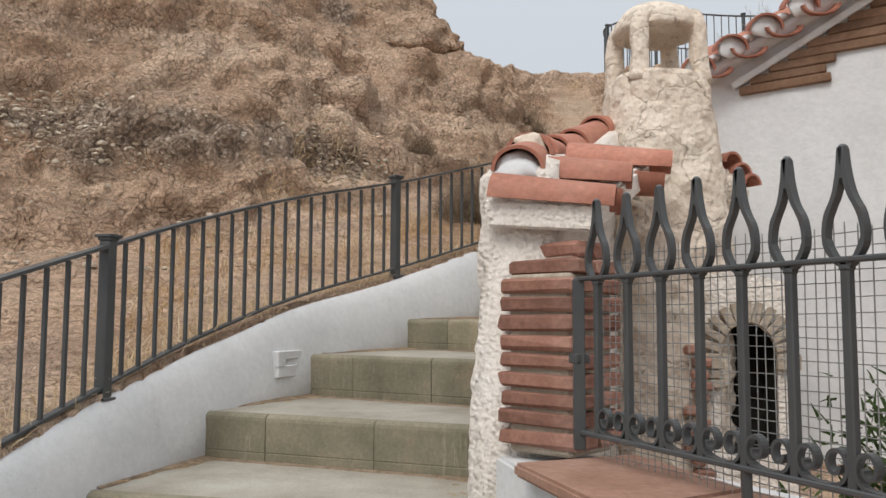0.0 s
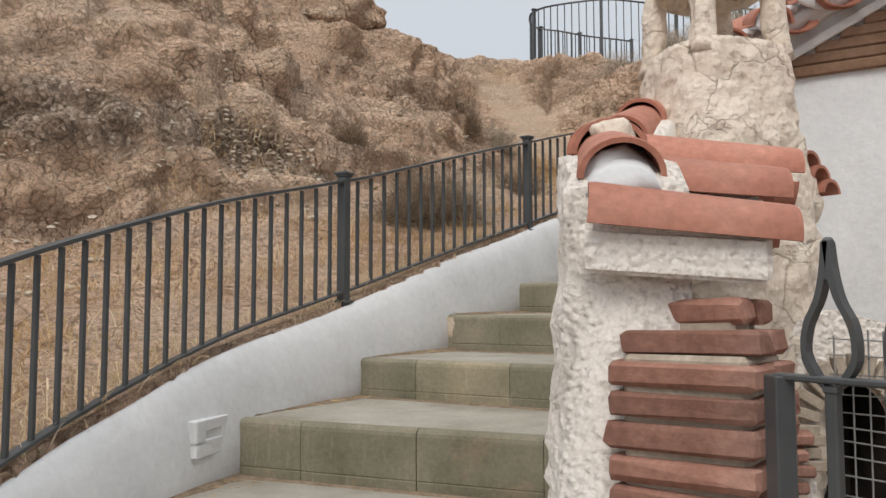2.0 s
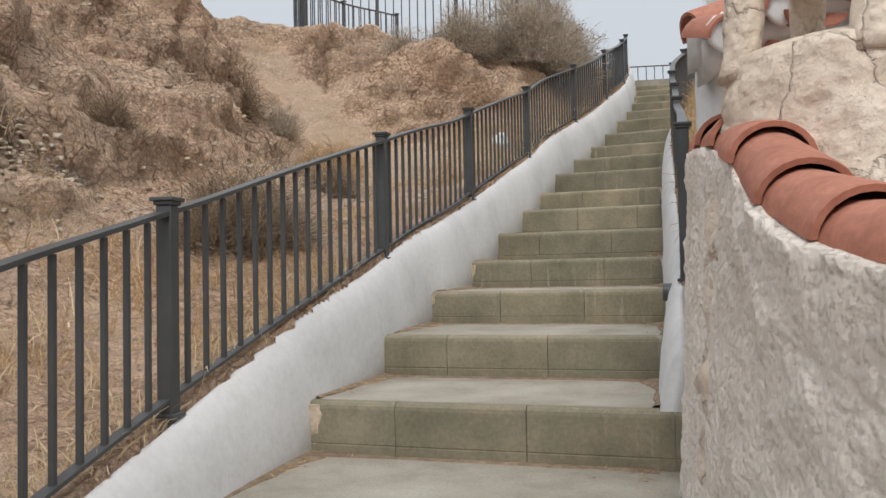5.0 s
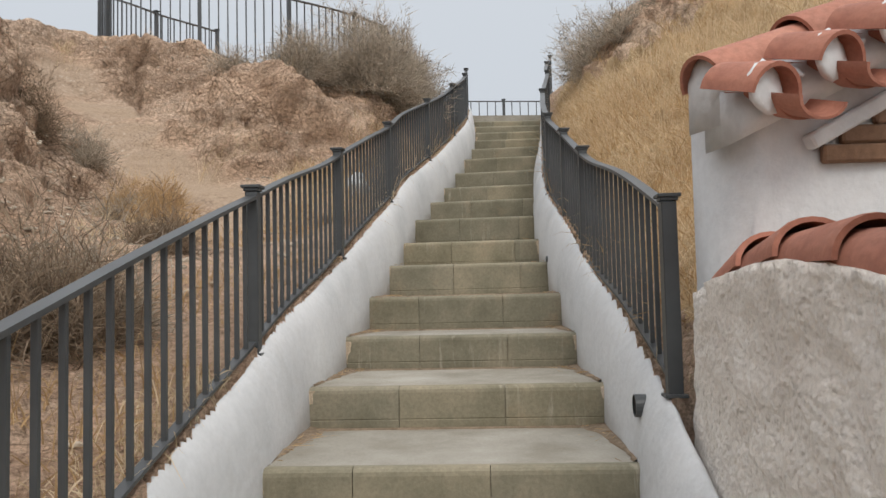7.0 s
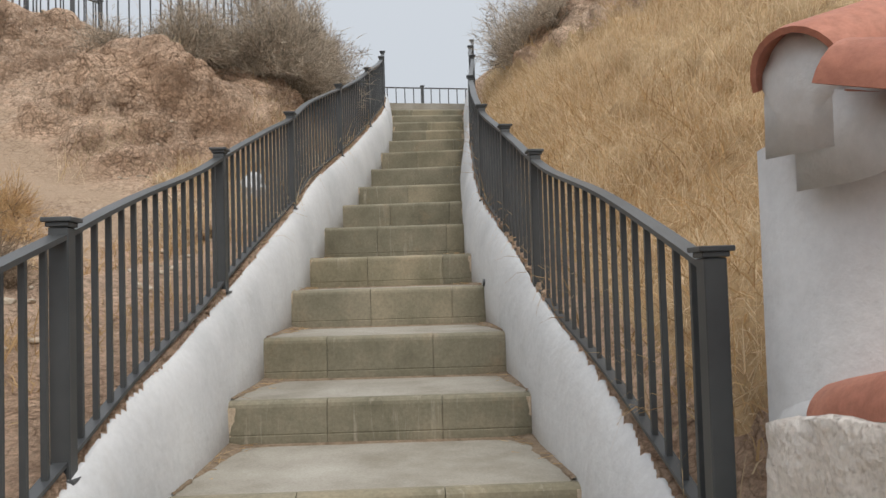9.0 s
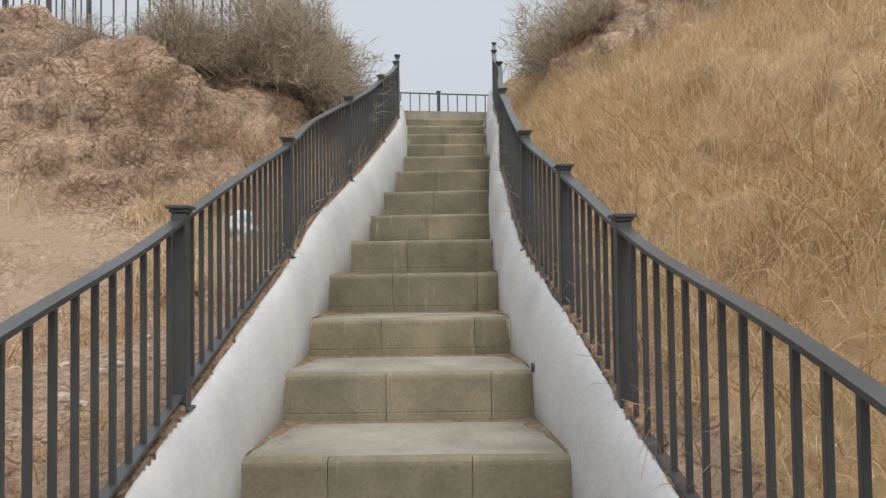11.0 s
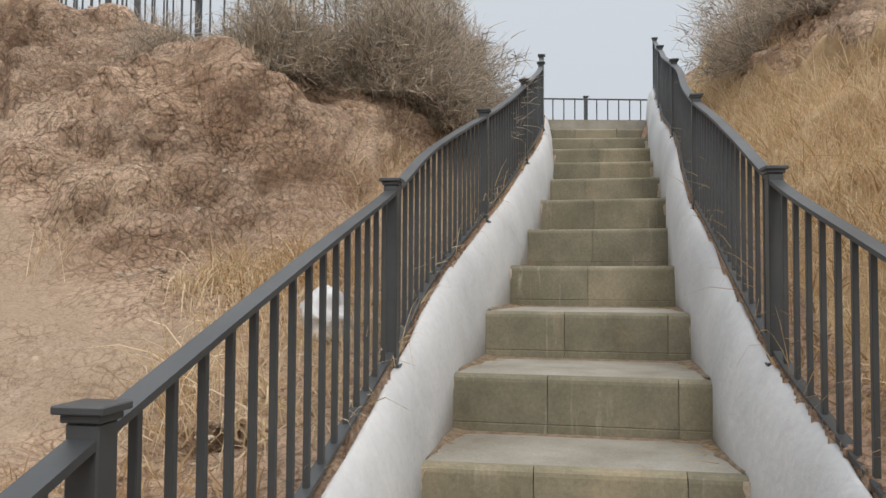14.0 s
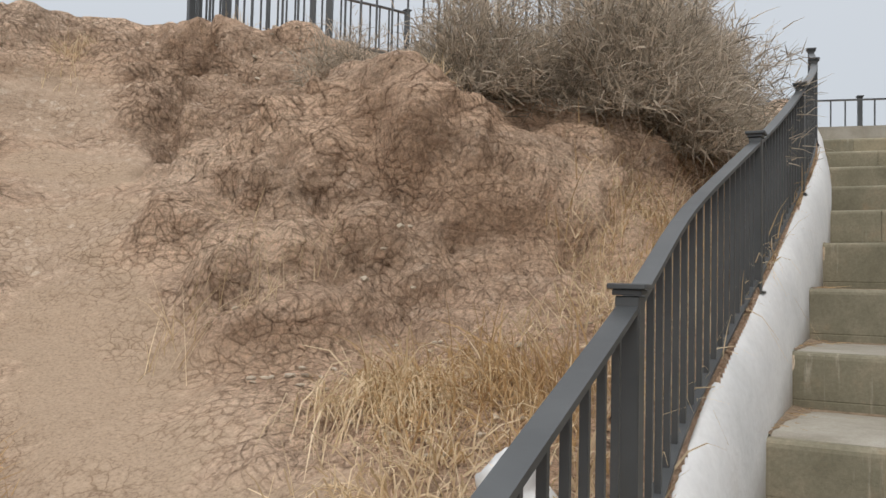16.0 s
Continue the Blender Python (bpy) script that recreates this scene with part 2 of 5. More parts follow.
def make_leaf(name, low, high, rough=0.9):
    m, n, l, p, where = material(name, rough)
    p.inputs["Specular IOR Level"].default_value = 0.1
    g = n.new("ShaderNodeNewGeometry")
    col = ramp_of(n, l, g.outputs["Random Per Island"], [(0.0, low), (1.0, high)])
    l.new(col, p.inputs["Base Color"])
    thin = n.new("ShaderNodeBsdfTranslucent")
    l.new(col, thin.inputs["Color"])
    both = n.new("ShaderNodeMixShader")
    both.inputs["Fac"].default_value = 0.4
    l.new(p.outputs[0], both.inputs[1])
    l.new(thin.outputs[0], both.inputs[2])
    l.new(both.outputs[0], n["Material Output"].inputs["Surface"])
    return m


EARTH = make_earth()
WHITE = make_render("white_limewash", (0.55, 0.56, 0.565), (0.635, 0.64, 0.645), (0.69, 0.695, 0.695), 6, 0.016, 0.16)
ROUGHCAST = make_crust("rough_cream_render", (0.76, 0.69, 0.62), (0.86, 0.795, 0.725), (0.90, 0.855, 0.805), 26, 0.05, (0.52, 0.45, 0.38))
CREAM = make_crust("cream_chimney_render", (0.62, 0.52, 0.43), (0.74, 0.645, 0.54), (0.80, 0.725, 0.63), 14, 0.045, (0.42, 0.32, 0.23), 3.6)
PALE_MORTAR = speckled("pale_mortar", (0.40, 0.31, 0.22), (0.53, 0.43, 0.32), (0.64, 0.54, 0.43), 14, 70)
MORTAR = speckled("mortar", (0.30, 0.25, 0.19), (0.40, 0.335, 0.265), (0.48, 0.41, 0.33), 9, 60)
TERRACOTTA = speckled("terracotta", (0.32, 0.128, 0.088), (0.395, 0.168, 0.115), (0.46, 0.218, 0.155), 5, 45, 0.7, vary=0.12, bump=0.25, depth=0.006)
COPING_CLAY = speckled("dusty_clay", (0.24, 0.135, 0.095), (0.31, 0.18, 0.13), (0.37, 0.235, 0.18), 4, 40, 0.85, vary=0.08)
BRICK = speckled("brick", (0.22, 0.11, 0.08), (0.31, 0.16, 0.118), (0.39, 0.23, 0.18), 6, 50, 0.9, vary=0.25, depth=0.012)
CONCRETE = speckled("tread_concrete", (0.25, 0.226, 0.182), (0.335, 0.31, 0.262), (0.41, 0.385, 0.335), 3, 110, 0.9, vary=0.05, depth=0.005)


def make_riser():
    """Olive cement slabs, clouded, with pale lime runs and brown washed-down soil."""
    m, n, l, p, where = material("olive_riser_slab", 0.8)
    col = ramp_of(n, l, noise_of(n, l, where, 3.5, 6, 0.6), [(0.3, (0.165, 0.150, 0.105)), (0.5, (0.225, 0.205, 0.148)), (0.7, (0.30, 0.262, 0.19))])
    info = n.new("ShaderNodeObjectInfo")
    col = mix_of(n, l, 1.0, col, ramp_of(n, l, info.outputs["Random"], [(0.0, (0.86, 0.86, 0.84)), (0.6, (1.0, 1.0, 1.0)), (1.0, (1.16, 1.12, 1.05))]), "MULTIPLY")
    runs = noise_of(n, l, where, 1.0, 5, 0.7, (26, 26, 2.2), 0.3)
    some = noise_of(n, l, where, 2.3, 3, 0.5)
    lime = mix_of(n, l, 1.0, ramp_of(n, l, runs, [(0.56, (0, 0, 0)), (0.70, (0.55, 0.55, 0.55))]), ramp_of(n, l, some, [(0.5, (0, 0, 0)), (0.62, (1, 1, 1))]), "MULTIPLY")
    col = mix_of(n, l, lime, col, (0.46, 0.42, 0.34))
    soil = ramp_of(n, l, noise_of(n, l, where, 4.1, 8, 0.72), [(0.56, (0, 0, 0)), (0.72, (0.6, 0.6, 0.6))])
    col = mix_of(n, l, soil, col, (0.30, 0.225, 0.145))
    fine = noise_of(n, l, where, 60, 8, 0.7)
    col = mix_of(n, l, 1.0, col, ramp_of(n, l, fine, [(0.25, (0.74, 0.74, 0.74)), (0.7, (1.12, 1.12, 1.12))]), "MULTIPLY")
    l.new(col, p.inputs["Base Color"])
    bump_of(n, l, p, fine, 0.4, 0.004)
    return m


RISER = make_riser()
SOIL = speckled("washed_soil", (0.17, 0.125, 0.085), (0.26, 0.195, 0.135), (0.35, 0.27, 0.195), 22, 120, 0.95, bump=0.7, depth=0.008)
IRON = make_paint()
TIMBER = speckled("weathered_timber", (0.12, 0.065, 0.04), (0.18, 0.105, 0.065), (0.24, 0.15, 0.10), 3, 40, 0.85, vary=0.2)
# near-black colour that stands in for the shade inside openings
DARK_HOLLOW = speckled("dark_hollow", (0.02, 0.018, 0.016), (0.035, 0.03, 0.027), (0.06, 0.05, 0.04), 6, 40, 0.95)
WIRE = speckled("galvanised_wire", (0.25, 0.25, 0.25), (0.32, 0.32, 0.31), (0.38, 0.38, 0.37), 8, 60, 0.5, 0.6)
STRAW = make_leaf("dry_grass", (0.54, 0.405, 0.24), (0.87, 0.73, 0.525))
STRAW_DARK = make_leaf("old_dry_grass", (0.38, 0.25, 0.13), (0.66, 0.47, 0.26))
TWIG = make_leaf("dry_twigs", (0.17, 0.125, 0.09), (0.40, 0.31, 0.22))
TWIG_GREEN = make_leaf("grey_green_twigs", (0.21, 0.182, 0.143), (0.66, 0.565, 0.455))
SHRUB = make_leaf("green_leaves", (0.035, 0.06, 0.02), (0.09, 0.13, 0.05))
THATCH = speckled("straw_covered_soil", (0.40, 0.275, 0.155), (0.54, 0.385, 0.22), (0.66, 0.49, 0.295), 3, 35, 0.95, bump=0.8, depth=0.03)
STONE = speckled("loose_stone", (0.25, 0.2, 0.15), (0.38, 0.32, 0.25), (0.5, 0.44, 0.36), 8, 30, 0.9, vary=0.3)


# ---- building helpers ----
def add_mesh(ob_name, bm, mat, parent=None, label="", smooth=False):
    me = bpy.data.meshes.new(ob_name)
    bm.to_mesh(me)
    bm.free()
    me.materials.append(mat)
    if smooth:
        me.shade_smooth()
    ob = new(ob_name, me)
    ob.parent = parent
    if label:
        ob["label"] = label
    return ob


part = add_mesh


def root(name, label, category, at=(0, 0, 0), group="", kind=""):
    ob = new(name)
    ob.empty_display_size = 0.1
    ob.location = at
    return tagged(ob, label, category, group, kind)


def V(*a):
    return Vector(a)


def block(bm, m, sx, sy, sz, bevel=0.0):
    """A box of that size round the pose m, its edges taken off by bevel."""
    r = bmesh.ops.create_cube(bm, size=1.0, matrix=m @ Matrix.Diagonal((sx, sy, sz, 1)))
    if bevel:
        edges = list({e for v in r["verts"] for e in v.link_edges})
        bmesh.ops.bevel(bm, geom=edges, offset=bevel, segments=1, affect="EDGES")


def along(p, q, up=V(0, 0, 1)):
    """A pose at the middle of p-q with its x axis along it."""
    x = (q - p).normalized()
    y = up.cross(x).normalized()
    z = x.cross(y)
    m = Matrix((x, y, z)).transposed().to_4x4()
    m.translation = (p + q) / 2
    return m


def bar(bm, p, q, w, h, bevel=0.0):
    p, q = Vector(p), Vector(q)
    up = V(0, 0, 1) if abs((q - p).normalized().z) < 0.95 else V(0, 1, 0)
    block(bm, along(p, q, up), (q - p).length, w, h, bevel)


def sweep(bm, frames, section, closed=False, cap=True):
    """Joins copies of a section (pairs across, up) set at frames of (point, across, up)."""
    rows = [[bm.verts.new(p + a * s + u * t) for s, t in (section(k) if callable(section) else section)] for k, (p, a, u) in enumerate(frames)]
    n = len(rows[0])
    for r1, r2 in zip(rows, rows[1:]):
        for k in range(n):
            bm.faces.new((r1[k], r1[(k + 1) % n], r2[(k + 1) % n], r2[k]))
    if cap:
        bm.faces.new(rows[0][::-1])
        bm.faces.new(rows[-1])
    bmesh.ops.recalc_face_normals(bm, faces=bm.faces)


def curve_through(points, step):
    """Points at even steps along a smooth line through the given ones."""
    pts = [Vector(p) for p in points]
    pts = [pts[0] * 2 - pts[1]] + pts + [pts[-1] * 2 - pts[-2]]
    out = []
    for a, b, c, d in zip(pts, pts[1:], pts[2:], pts[3:]):
        n = max(2, round((c - b).length / step))
        for k in range(n):
            t = k / n
            out.append(0.5 * (2 * b + (c - a) * t + (2 * a - 5 * b + 4 * c - d) * t * t + (3 * b - a - 3 * c + d) * t ** 3))
    return out + [pts[-2]]


def frames_along(pts, upright=True):
    out = []
    for k, p in enumerate(pts):
        d = (pts[min(k + 1, len(pts) - 1)] - pts[max(k - 1, 0)]).normalized()
        if upright:
            a = V(d.y, -d.x, 0).normalized()
            out.append((p, a, V(0, 0, 1)))
        else:
            a = d.cross(V(0, 0, 1))
            a = a.normalized() if a.length > 0.01 else V(1, 0, 0)
            out.append((p, a, a.cross(d)))
    return out


def tube(bm, pts, r, n=6):
    ring = [(r * math.cos(2 * math.pi * k / n), r * math.sin(2 * math.pi * k / n)) for k in range(n)]
    sweep(bm, frames_along([Vector(p) for p in pts], False), ring)


# ---- plan of the stairs: the upper left corner of each step, from below ----
LEFT = [(-1.40, -1.5, -0.55), (-1.40, -0.75, -0.36), (-1.40, 0.0, -0.17), (-1.40, 0.75, 0.03), (-1.38, 1.5, 0.24), (-1.34, 2.25, 0.45), (-1.28, 3.0, 0.65), (-1.18, 3.74, 0.855),
        (-1.037, 4.488, 1.069), (-0.749, 5.267, 1.302), (-0.309, 6.015, 1.498), (0.171, 6.618, 1.708), (0.654, 7.214, 1.908), (1.16, 7.857, 2.099), (1.684, 8.481, 2.286),
        (2.127, 8.984, 2.501), (2.612, 9.529, 2.729), (3.092, 10.081, 2.941), (3.509, 10.541, 3.187), (4.051, 11.07, 3.429), (4.637, 11.651, 3.679), (5.226, 12.238, 3.96),
        (5.72, 12.70, 4.24), (6.25, 13.245, 4.505), (6.69, 13.74, 4.75), (7.07, 14.21, 4.985), (7.47, 14.75, 5.22), (7.88, 15.32, 5.46), (8.22, 15.87, 5.71)]
LEFT = [Vector(p) for p in LEFT]
STEPS = len(LEFT)


def heading(k):
    d = LEFT[min(k + 1, STEPS - 1)] - LEFT[max(k - 1, 0)]
    return V(d.x, d.y, 0).normalized()


def width(k):
    return float(np.interp(k, [0, 4, 6, 7, 8, 9, 11, 13, 15, 17, 20, 24, 26, 28], [2.5, 2.5, 2.0, 1.55, 1.32, 1.33, 1.32, 1.315, 1.225, 1.11, 1.0, 0.955, 1.10, 1.4]))


def across(k):
    h = heading(k)
    return V(h.y, -h.x, 0)


RIGHT = [LEFT[k] + across(k) * width(k) for k in range(STEPS)]


# ---- ground: one sheet, cut by the stairs, with banks on both sides ----
def lattice(x, y, z, seed):
    h = (x.astype(np.int64) * 374761393 + y.astype(np.int64) * 668265263 + z.astype(np.int64) * 1274126177 + seed * 974711) & 0x7FFFFFFF
    h = ((h ^ (h >> 13)) * 1103515245 + 12345) & 0x7FFFFFFF
    h = ((h ^ (h >> 15)) * 747796405) & 0x7FFFFFFF
    return (h & 0xFFFF) / 65535.0


def value_noise(x, y, z, seed=0):
    xi, yi, zi = np.floor(x), np.floor(y), np.floor(z)
    fx, fy, fz = x - xi, y - yi, z - zi
    fx, fy, fz = (f * f * f * (f * (f * 6 - 15) + 10) for f in (fx, fy, fz))
    total = 0
    for dx in (0, 1):
        for dy in (0, 1):
            for dz in (0, 1):
                wgt = (fx if dx else 1 - fx) * (fy if dy else 1 - fy) * (fz if dz else 1 - fz)
                total = total + wgt * lattice(xi + dx, yi + dy, zi + dz, seed)
    return total * 2 - 1


def fbm(x, y, z, octaves, seed=0, gain=0.5, ridged=False):
    total, amp = 0, 1.0
    for k in range(octaves):
        v = value_noise(x, y, z, seed + k)
        total = total + amp * ((1 - 2 * np.abs(v)) if ridged else v)
        x, y, z, amp = x * 2.03 + 7.1, y * 2.03 - 3.7, z * 2.03 + 1.3, amp * gain
    return total


def to_line(x, y, rows):
    """For every place: distance to a line of rows (x, y, values...), positive to its left, and the values there."""
    best = np.full(x.shape, 1e9)
    side = np.zeros(x.shape)
    firm = np.zeros(x.shape)
    vals = np.zeros((len(rows[0]) - 2, *x.shape))
    for a, b in zip(rows, rows[1:]):
        dx, dy = b[0] - a[0], b[1] - a[1]
        raw = ((x - a[0]) * dx + (y - a[1]) * dy) / (dx * dx + dy * dy)
        t = np.clip(raw, 0, 1)
        d = np.hypot(x - a[0] - t * dx, y - a[1] - t * dy)
        near = d < best - 1e-9
        cross = (dx * (y - a[1]) - dy * (x - a[0])) / math.hypot(dx, dy)
        tie = (np.abs(d - best) <= 1e-9) & (np.abs(cross) > firm)
        side = np.where(near | tie, np.sign(cross), side)
        firm = np.where(near | tie, np.abs(cross), firm)
        best = np.where(near, d, best)
        for k in range(len(vals)):
            vals[k] = np.where(near, a[k + 2] + t * (b[k + 2] - a[k + 2]), vals[k])
    return best * np.where(side == 0, 1, side), vals


def rise_left(k):
    return float(np.interp(k, [0, 8, 10, 13, 20, 28], [0.27, 0.27, 0.26, 0.34, 0.35, 0.32]))


def rise_right(k):
    return float(np.interp(k, [11, 13, 28], [0.2, 0.33, 0.42]))


# the foot of the earth bank: x, y, z, height and depth of its steep face, height and depth of the slope above
BANK = [(-14.0, 1.0, 0.3, 3.0, 2.5, 3.0, 4.0), (-7.0, 4.2, 1.1, 3.2, 1.9, 3.2, 3.2), (-3.0, 6.2, 2.0, 2.7, 1.5, 2.4, 2.6), (-1.6, 6.95, 2.25, 2.3, 1.2, 2.75, 2.2),
        (-0.85, 7.75, 2.5, 1.9, 1.1, 2.75, 2.0), (-0.35, 8.8, 2.8, 1.2, 1.1, 2.3, 1.7), (0.2, 9.6, 3.05, 1.6, 1.2, 1.0, 1.5), (0.9, 10.9, 3.2, 1.5, 1.1, 1.0, 1.8),
        (1.45, 12.3, 3.8, 0.75, 1.0, 1.15, 1.2), (2.1, 11.75, 3.55, 1.4, 1.1, 0.95, 1.7), (3.1, 11.65, 3.75, 1.45, 0.95, 0.7, 2.2), (4.1, 11.95, 4.1, 0.8, 0.75, 0.9, 2.2),
        (5.5, 13.25, 4.9, 0.5, 0.8, 0.5, 2.0), (7.2, 15.3, 5.75, 0.15, 1.0, 0.1, 2.0)]
EDGE_L = [(p.x, p.y, p.z + rise_left(k), k) for k, p in enumerate(LEFT)]
EDGE_R = [(p.x, p.y, p.z + rise_right(k), k) for k, p in enumerate(RIGHT)]
EDGE_L = [(-1.4, -14.0, -3.4, -18)] + EDGE_L + [(9.2, 17.6, 5.9, 30), (11.5, 21.0, 5.9, 34)]
EDGE_R = [(1.1, -14.0, -3.4, -18)] + EDGE_R + [(10.6, 16.6, 5.9, 30), (13.5, 20.0, 5.9, 34)]


def smooth_step(a, b, x):
    t = np.clip((x - a) / (b - a), 0, 1)
    return t * t * (3 - 2 * t)


def ground_height(x, y):
    dl, (zl, kl) = to_line(x, y, EDGE_L)
    dr, (zr, kr) = to_line(x, y, EDGE_R)
    dr = -dr
    df, (zf, h1, w1, h2, w2) = to_line(x, y, BANK)
    # left of the stairs: a dry strip, then the bank
    a, b = np.clip(dl - 0.12, 0.01, None), np.clip(-df, 0.0, None)
    strip = (zl * b + zf * a) / (a + b + 1e-6) - 0.10 * np.minimum(a, b)
    f = np.clip(df, 0, None)
    face = zf + h1 * np.clip(f / w1, 0, 1) ** 0.9 + h2 * smooth_step(0, 1, np.clip((f - w1) / w2, 0, 1) * 0.5) * 2
    left = np.where(df > 0, face, strip)
    # the knoll that carries the boulder
    away = x + 1.35
    left = left + 1.0 * np.exp(-0.5 * (away / np.where(away < 0, 3.0, 0.65)) ** 2 - 0.5 * ((y - 12.0 + 0.25 * np.clip(-away, 0, 4)) / 0.75) ** 2)
    near = np.clip((dl - 0.06) / 0.5, 0, 1)
    left = np.where(dl < 0.56, (zl + 0.028) * (1 - near) + left * near, left)
    # right of the stairs: a grassy slope above the house, a yard before it
    d = np.clip(dr - 0.15, 0, None)
    slope = zr + 0.02 + 0.98 * np.minimum(d, 1.6) + 0.72 * np.clip(d - 1.6, 0, 5.0)
    yard = np.full(x.shape, 0.72)
    past = smooth_step(11.55, 11.75, kr - 0.75 * np.clip(dr, 0, 3))
    right = yard * (1 - past) + slope * past
    # the last landing lies open
    top = smooth_step(26.5, 28.5, kr)
    right = right * (1 - top) + np.minimum(right, 5.75 + 0.35 * d) * top
    out = np.where(dl > 0, left, np.where(dr > 0, right, 0.0))
    inside = (dl <= 0.07) & (dr <= 0.07)
    out = np.where(inside, np.where(kl < 27.8, zl - 0.95, 5.50), out)
    far = smooth_step(14, 60, np.hypot(x - 1, y - 8))
    return out * (1 - far) + far * np.minimum(out, 1.5 + 3.5 * smooth_step(5, 18, y)), dl, dr, inside, kr, df


def make_axis(lo, hi, fine, step, far):
    core = list(np.arange(lo, hi, fine))
    a, s = [], step
    p = lo
    while p > -far:
        p -= s
        s *= 1.35
        a.append(p)
    b, s, p = [], step, core[-1]
    while p < far:
        p += s
        s *= 1.35
        b.append(p)
    return np.array(a[::-1] + core + b)


GX = make_axis(-4.6, 7.6, 0.025, 0.1, 400.0)
GY = make_axis(1.6, 15.8, 0.025, 0.1, 400.0)
gx, gy = np.meshgrid(GX, GY, indexing="xy")
gz, g_dl, g_dr, g_in, g_kr, g_df = ground_height(gx, gy)
soft = gz.copy()
for _ in range(40):
    soft[1:-1, 1:-1] = (soft[1:-1, 1:-1] * 2 + soft[:-2, 1:-1] + soft[2:, 1:-1] + soft[1:-1, :-2] + soft[1:-1, 2:]) / 6
keep = smooth_step(0.35, 0.8, g_dl)
gz = gz * (1 - keep) + soft * keep
ny, nx = np.gradient(gz, GY, GX)
nn = np.sqrt(nx ** 2 + ny ** 2 + 1)
steep = np.clip((np.sqrt(nx ** 2 + ny ** 2) - 0.25) / 0.8, 0, 1)
# weathering: blocks and ledges on the faces, ripples on the flats, none beside the walls
free = np.where(g_in, 0, smooth_step(0.16, 0.8, np.where(g_dl > 0, g_dl, g_dr))) * np.where((g_dr > 0) & (g_kr < 12.4), 0.1, 1)
big = fbm(gx * 0.9, gy * 0.9, gz * 1.1, 3, 3)
ledge = fbm(gx * 0.8, gy * 0.8, gz * 3.0, 2, 17, 0.5)
rib = fbm(gx * 2.2, gy * 2.2, gz * 0.7, 2, 41, 0.5, True)
crag = fbm(gx * 4, gy * 4, gz * 3.2, 3, 29, 0.5)


def cells(x, y, z, seed):
    """How far a place is from the border between two lumps of a broken mass."""
    xi, yi, zi = np.floor(x), np.floor(y), np.floor(z)
    f1, f2 = np.full(x.shape, 9.0), np.full(x.shape, 9.0)
    for dx in (-1, 0, 1):
        for dy in (-1, 0, 1):
            for dz in (-1, 0, 1):
                cx, cy, cz = xi + dx, yi + dy, zi + dz
                d = np.sqrt((cx + lattice(cx, cy, cz, seed) - x) ** 2 + (cy + lattice(cx, cy, cz, seed + 5) - y) ** 2 + (cz + lattice(cx, cy, cz, seed + 9) - z) ** 2)
                f2 = np.where(d < f1, f1, np.minimum(f2, d))
                f1 = np.minimum(f1, d)
    return f2 - f1


shift = 0.35 * fbm(gx * 2, gy * 2, gz * 1.5, 2, 77)
blocks = np.clip(cells(gx * 1.6 + shift, gy * 1.6 + shift, gz * 1.7, 61) * 3, 0, 1) - 0.7
clods = np.clip(cells(gx * 4.0 + shift * 2, gy * 4.0 + shift, gz * 3.2, 71) * 2.2, 0, 1) - 0.6
saw = (gz * 1.5 + 0.7 * big + 0.35 * shift) % 1.0
saw = np.where(saw < 0.75, saw / 0.75, (1 - saw) / 0.25) - 0.5
amount = free * (steep * (0.15 * big + 0.06 * ledge + 0.035 * rib + 0.062 * crag + 0.085 * blocks + 0.046 * clods + 0.07 * saw) + (1 - steep) * (0.05 * big + 0.022 * crag + 0.018 * clods))
slope_edge = np.interp(g_kr, [15.5, 17.5, 19, 20.5, 22, 24], [3.2, 1.6, 1.0, 0.65, 0.35, 0.25])
rocky = (g_dr > 0) * smooth_step(-0.1, 0.25, g_dr - slope_edge - 0.25 * big)
amount = amount * np.where(g_dr > 0, 0.45 + 0.8 * rocky, 1)
# a cleft down the bank beside the path, and the hollow under the mound
cleft = gx - 1.87 - 0.30 * (gz - 4.62) - 0.06 * fbm(gx * 0, gy * 3, gz * 5, 3, 91)
amount = amount - 0.17 * np.exp(-(cleft / 0.055) ** 2) * smooth_step(4.25, 4.6, gz) * smooth_step(5.75, 5.5, gz) * (gy > 12.3) * (gy < 14.6)
hollow = gz - 4.36 - 0.10 * fbm(gx * 2, gy * 2, gz * 0, 3, 95)
amount = amount - 0.12 * np.exp(-(hollow / 0.10) ** 2) * smooth_step(1.9, 2.2, gx) * smooth_step(3.1, 2.7, gx) * (gy > 11.5)
way = np.full(gx.shape, 9.0)
for ax, ay, bx, by in ((1.3, 13.9, 1.6, 12.7), (1.6, 12.7, 1.8, 11.6), (1.8, 11.6, 1.9, 11.1), (1.9, 11.1, 1.4, 10.2)):
    t = np.clip(((gx - ax) * (bx - ax) + (gy - ay) * (by - ay)) / ((bx - ax) ** 2 + (by - ay) ** 2), 0, 1)
    way = np.minimum(way, np.hypot(gx - ax - t * (bx - ax), gy - ay - t * (by - ay)))
amount = amount * (0.25 + 0.75 * smooth_step(0.2, 0.55, way))
px, py, pz = gx - nx / nn * amount, gy - ny / nn * amount, gz + amount / nn
H, W = gz.shape
verts = np.stack([px, py, pz], -1).reshape(-1, 3)
idx = np.arange(H * W).reshape(H, W)
quads = np.stack([idx[:-1, :-1], idx[:-1, 1:], idx[1:, 1:], idx[1:, :-1]], -1).reshape(-1, 4)
gm = bpy.data.meshes.new("ground")
gm.vertices.add(len(verts))
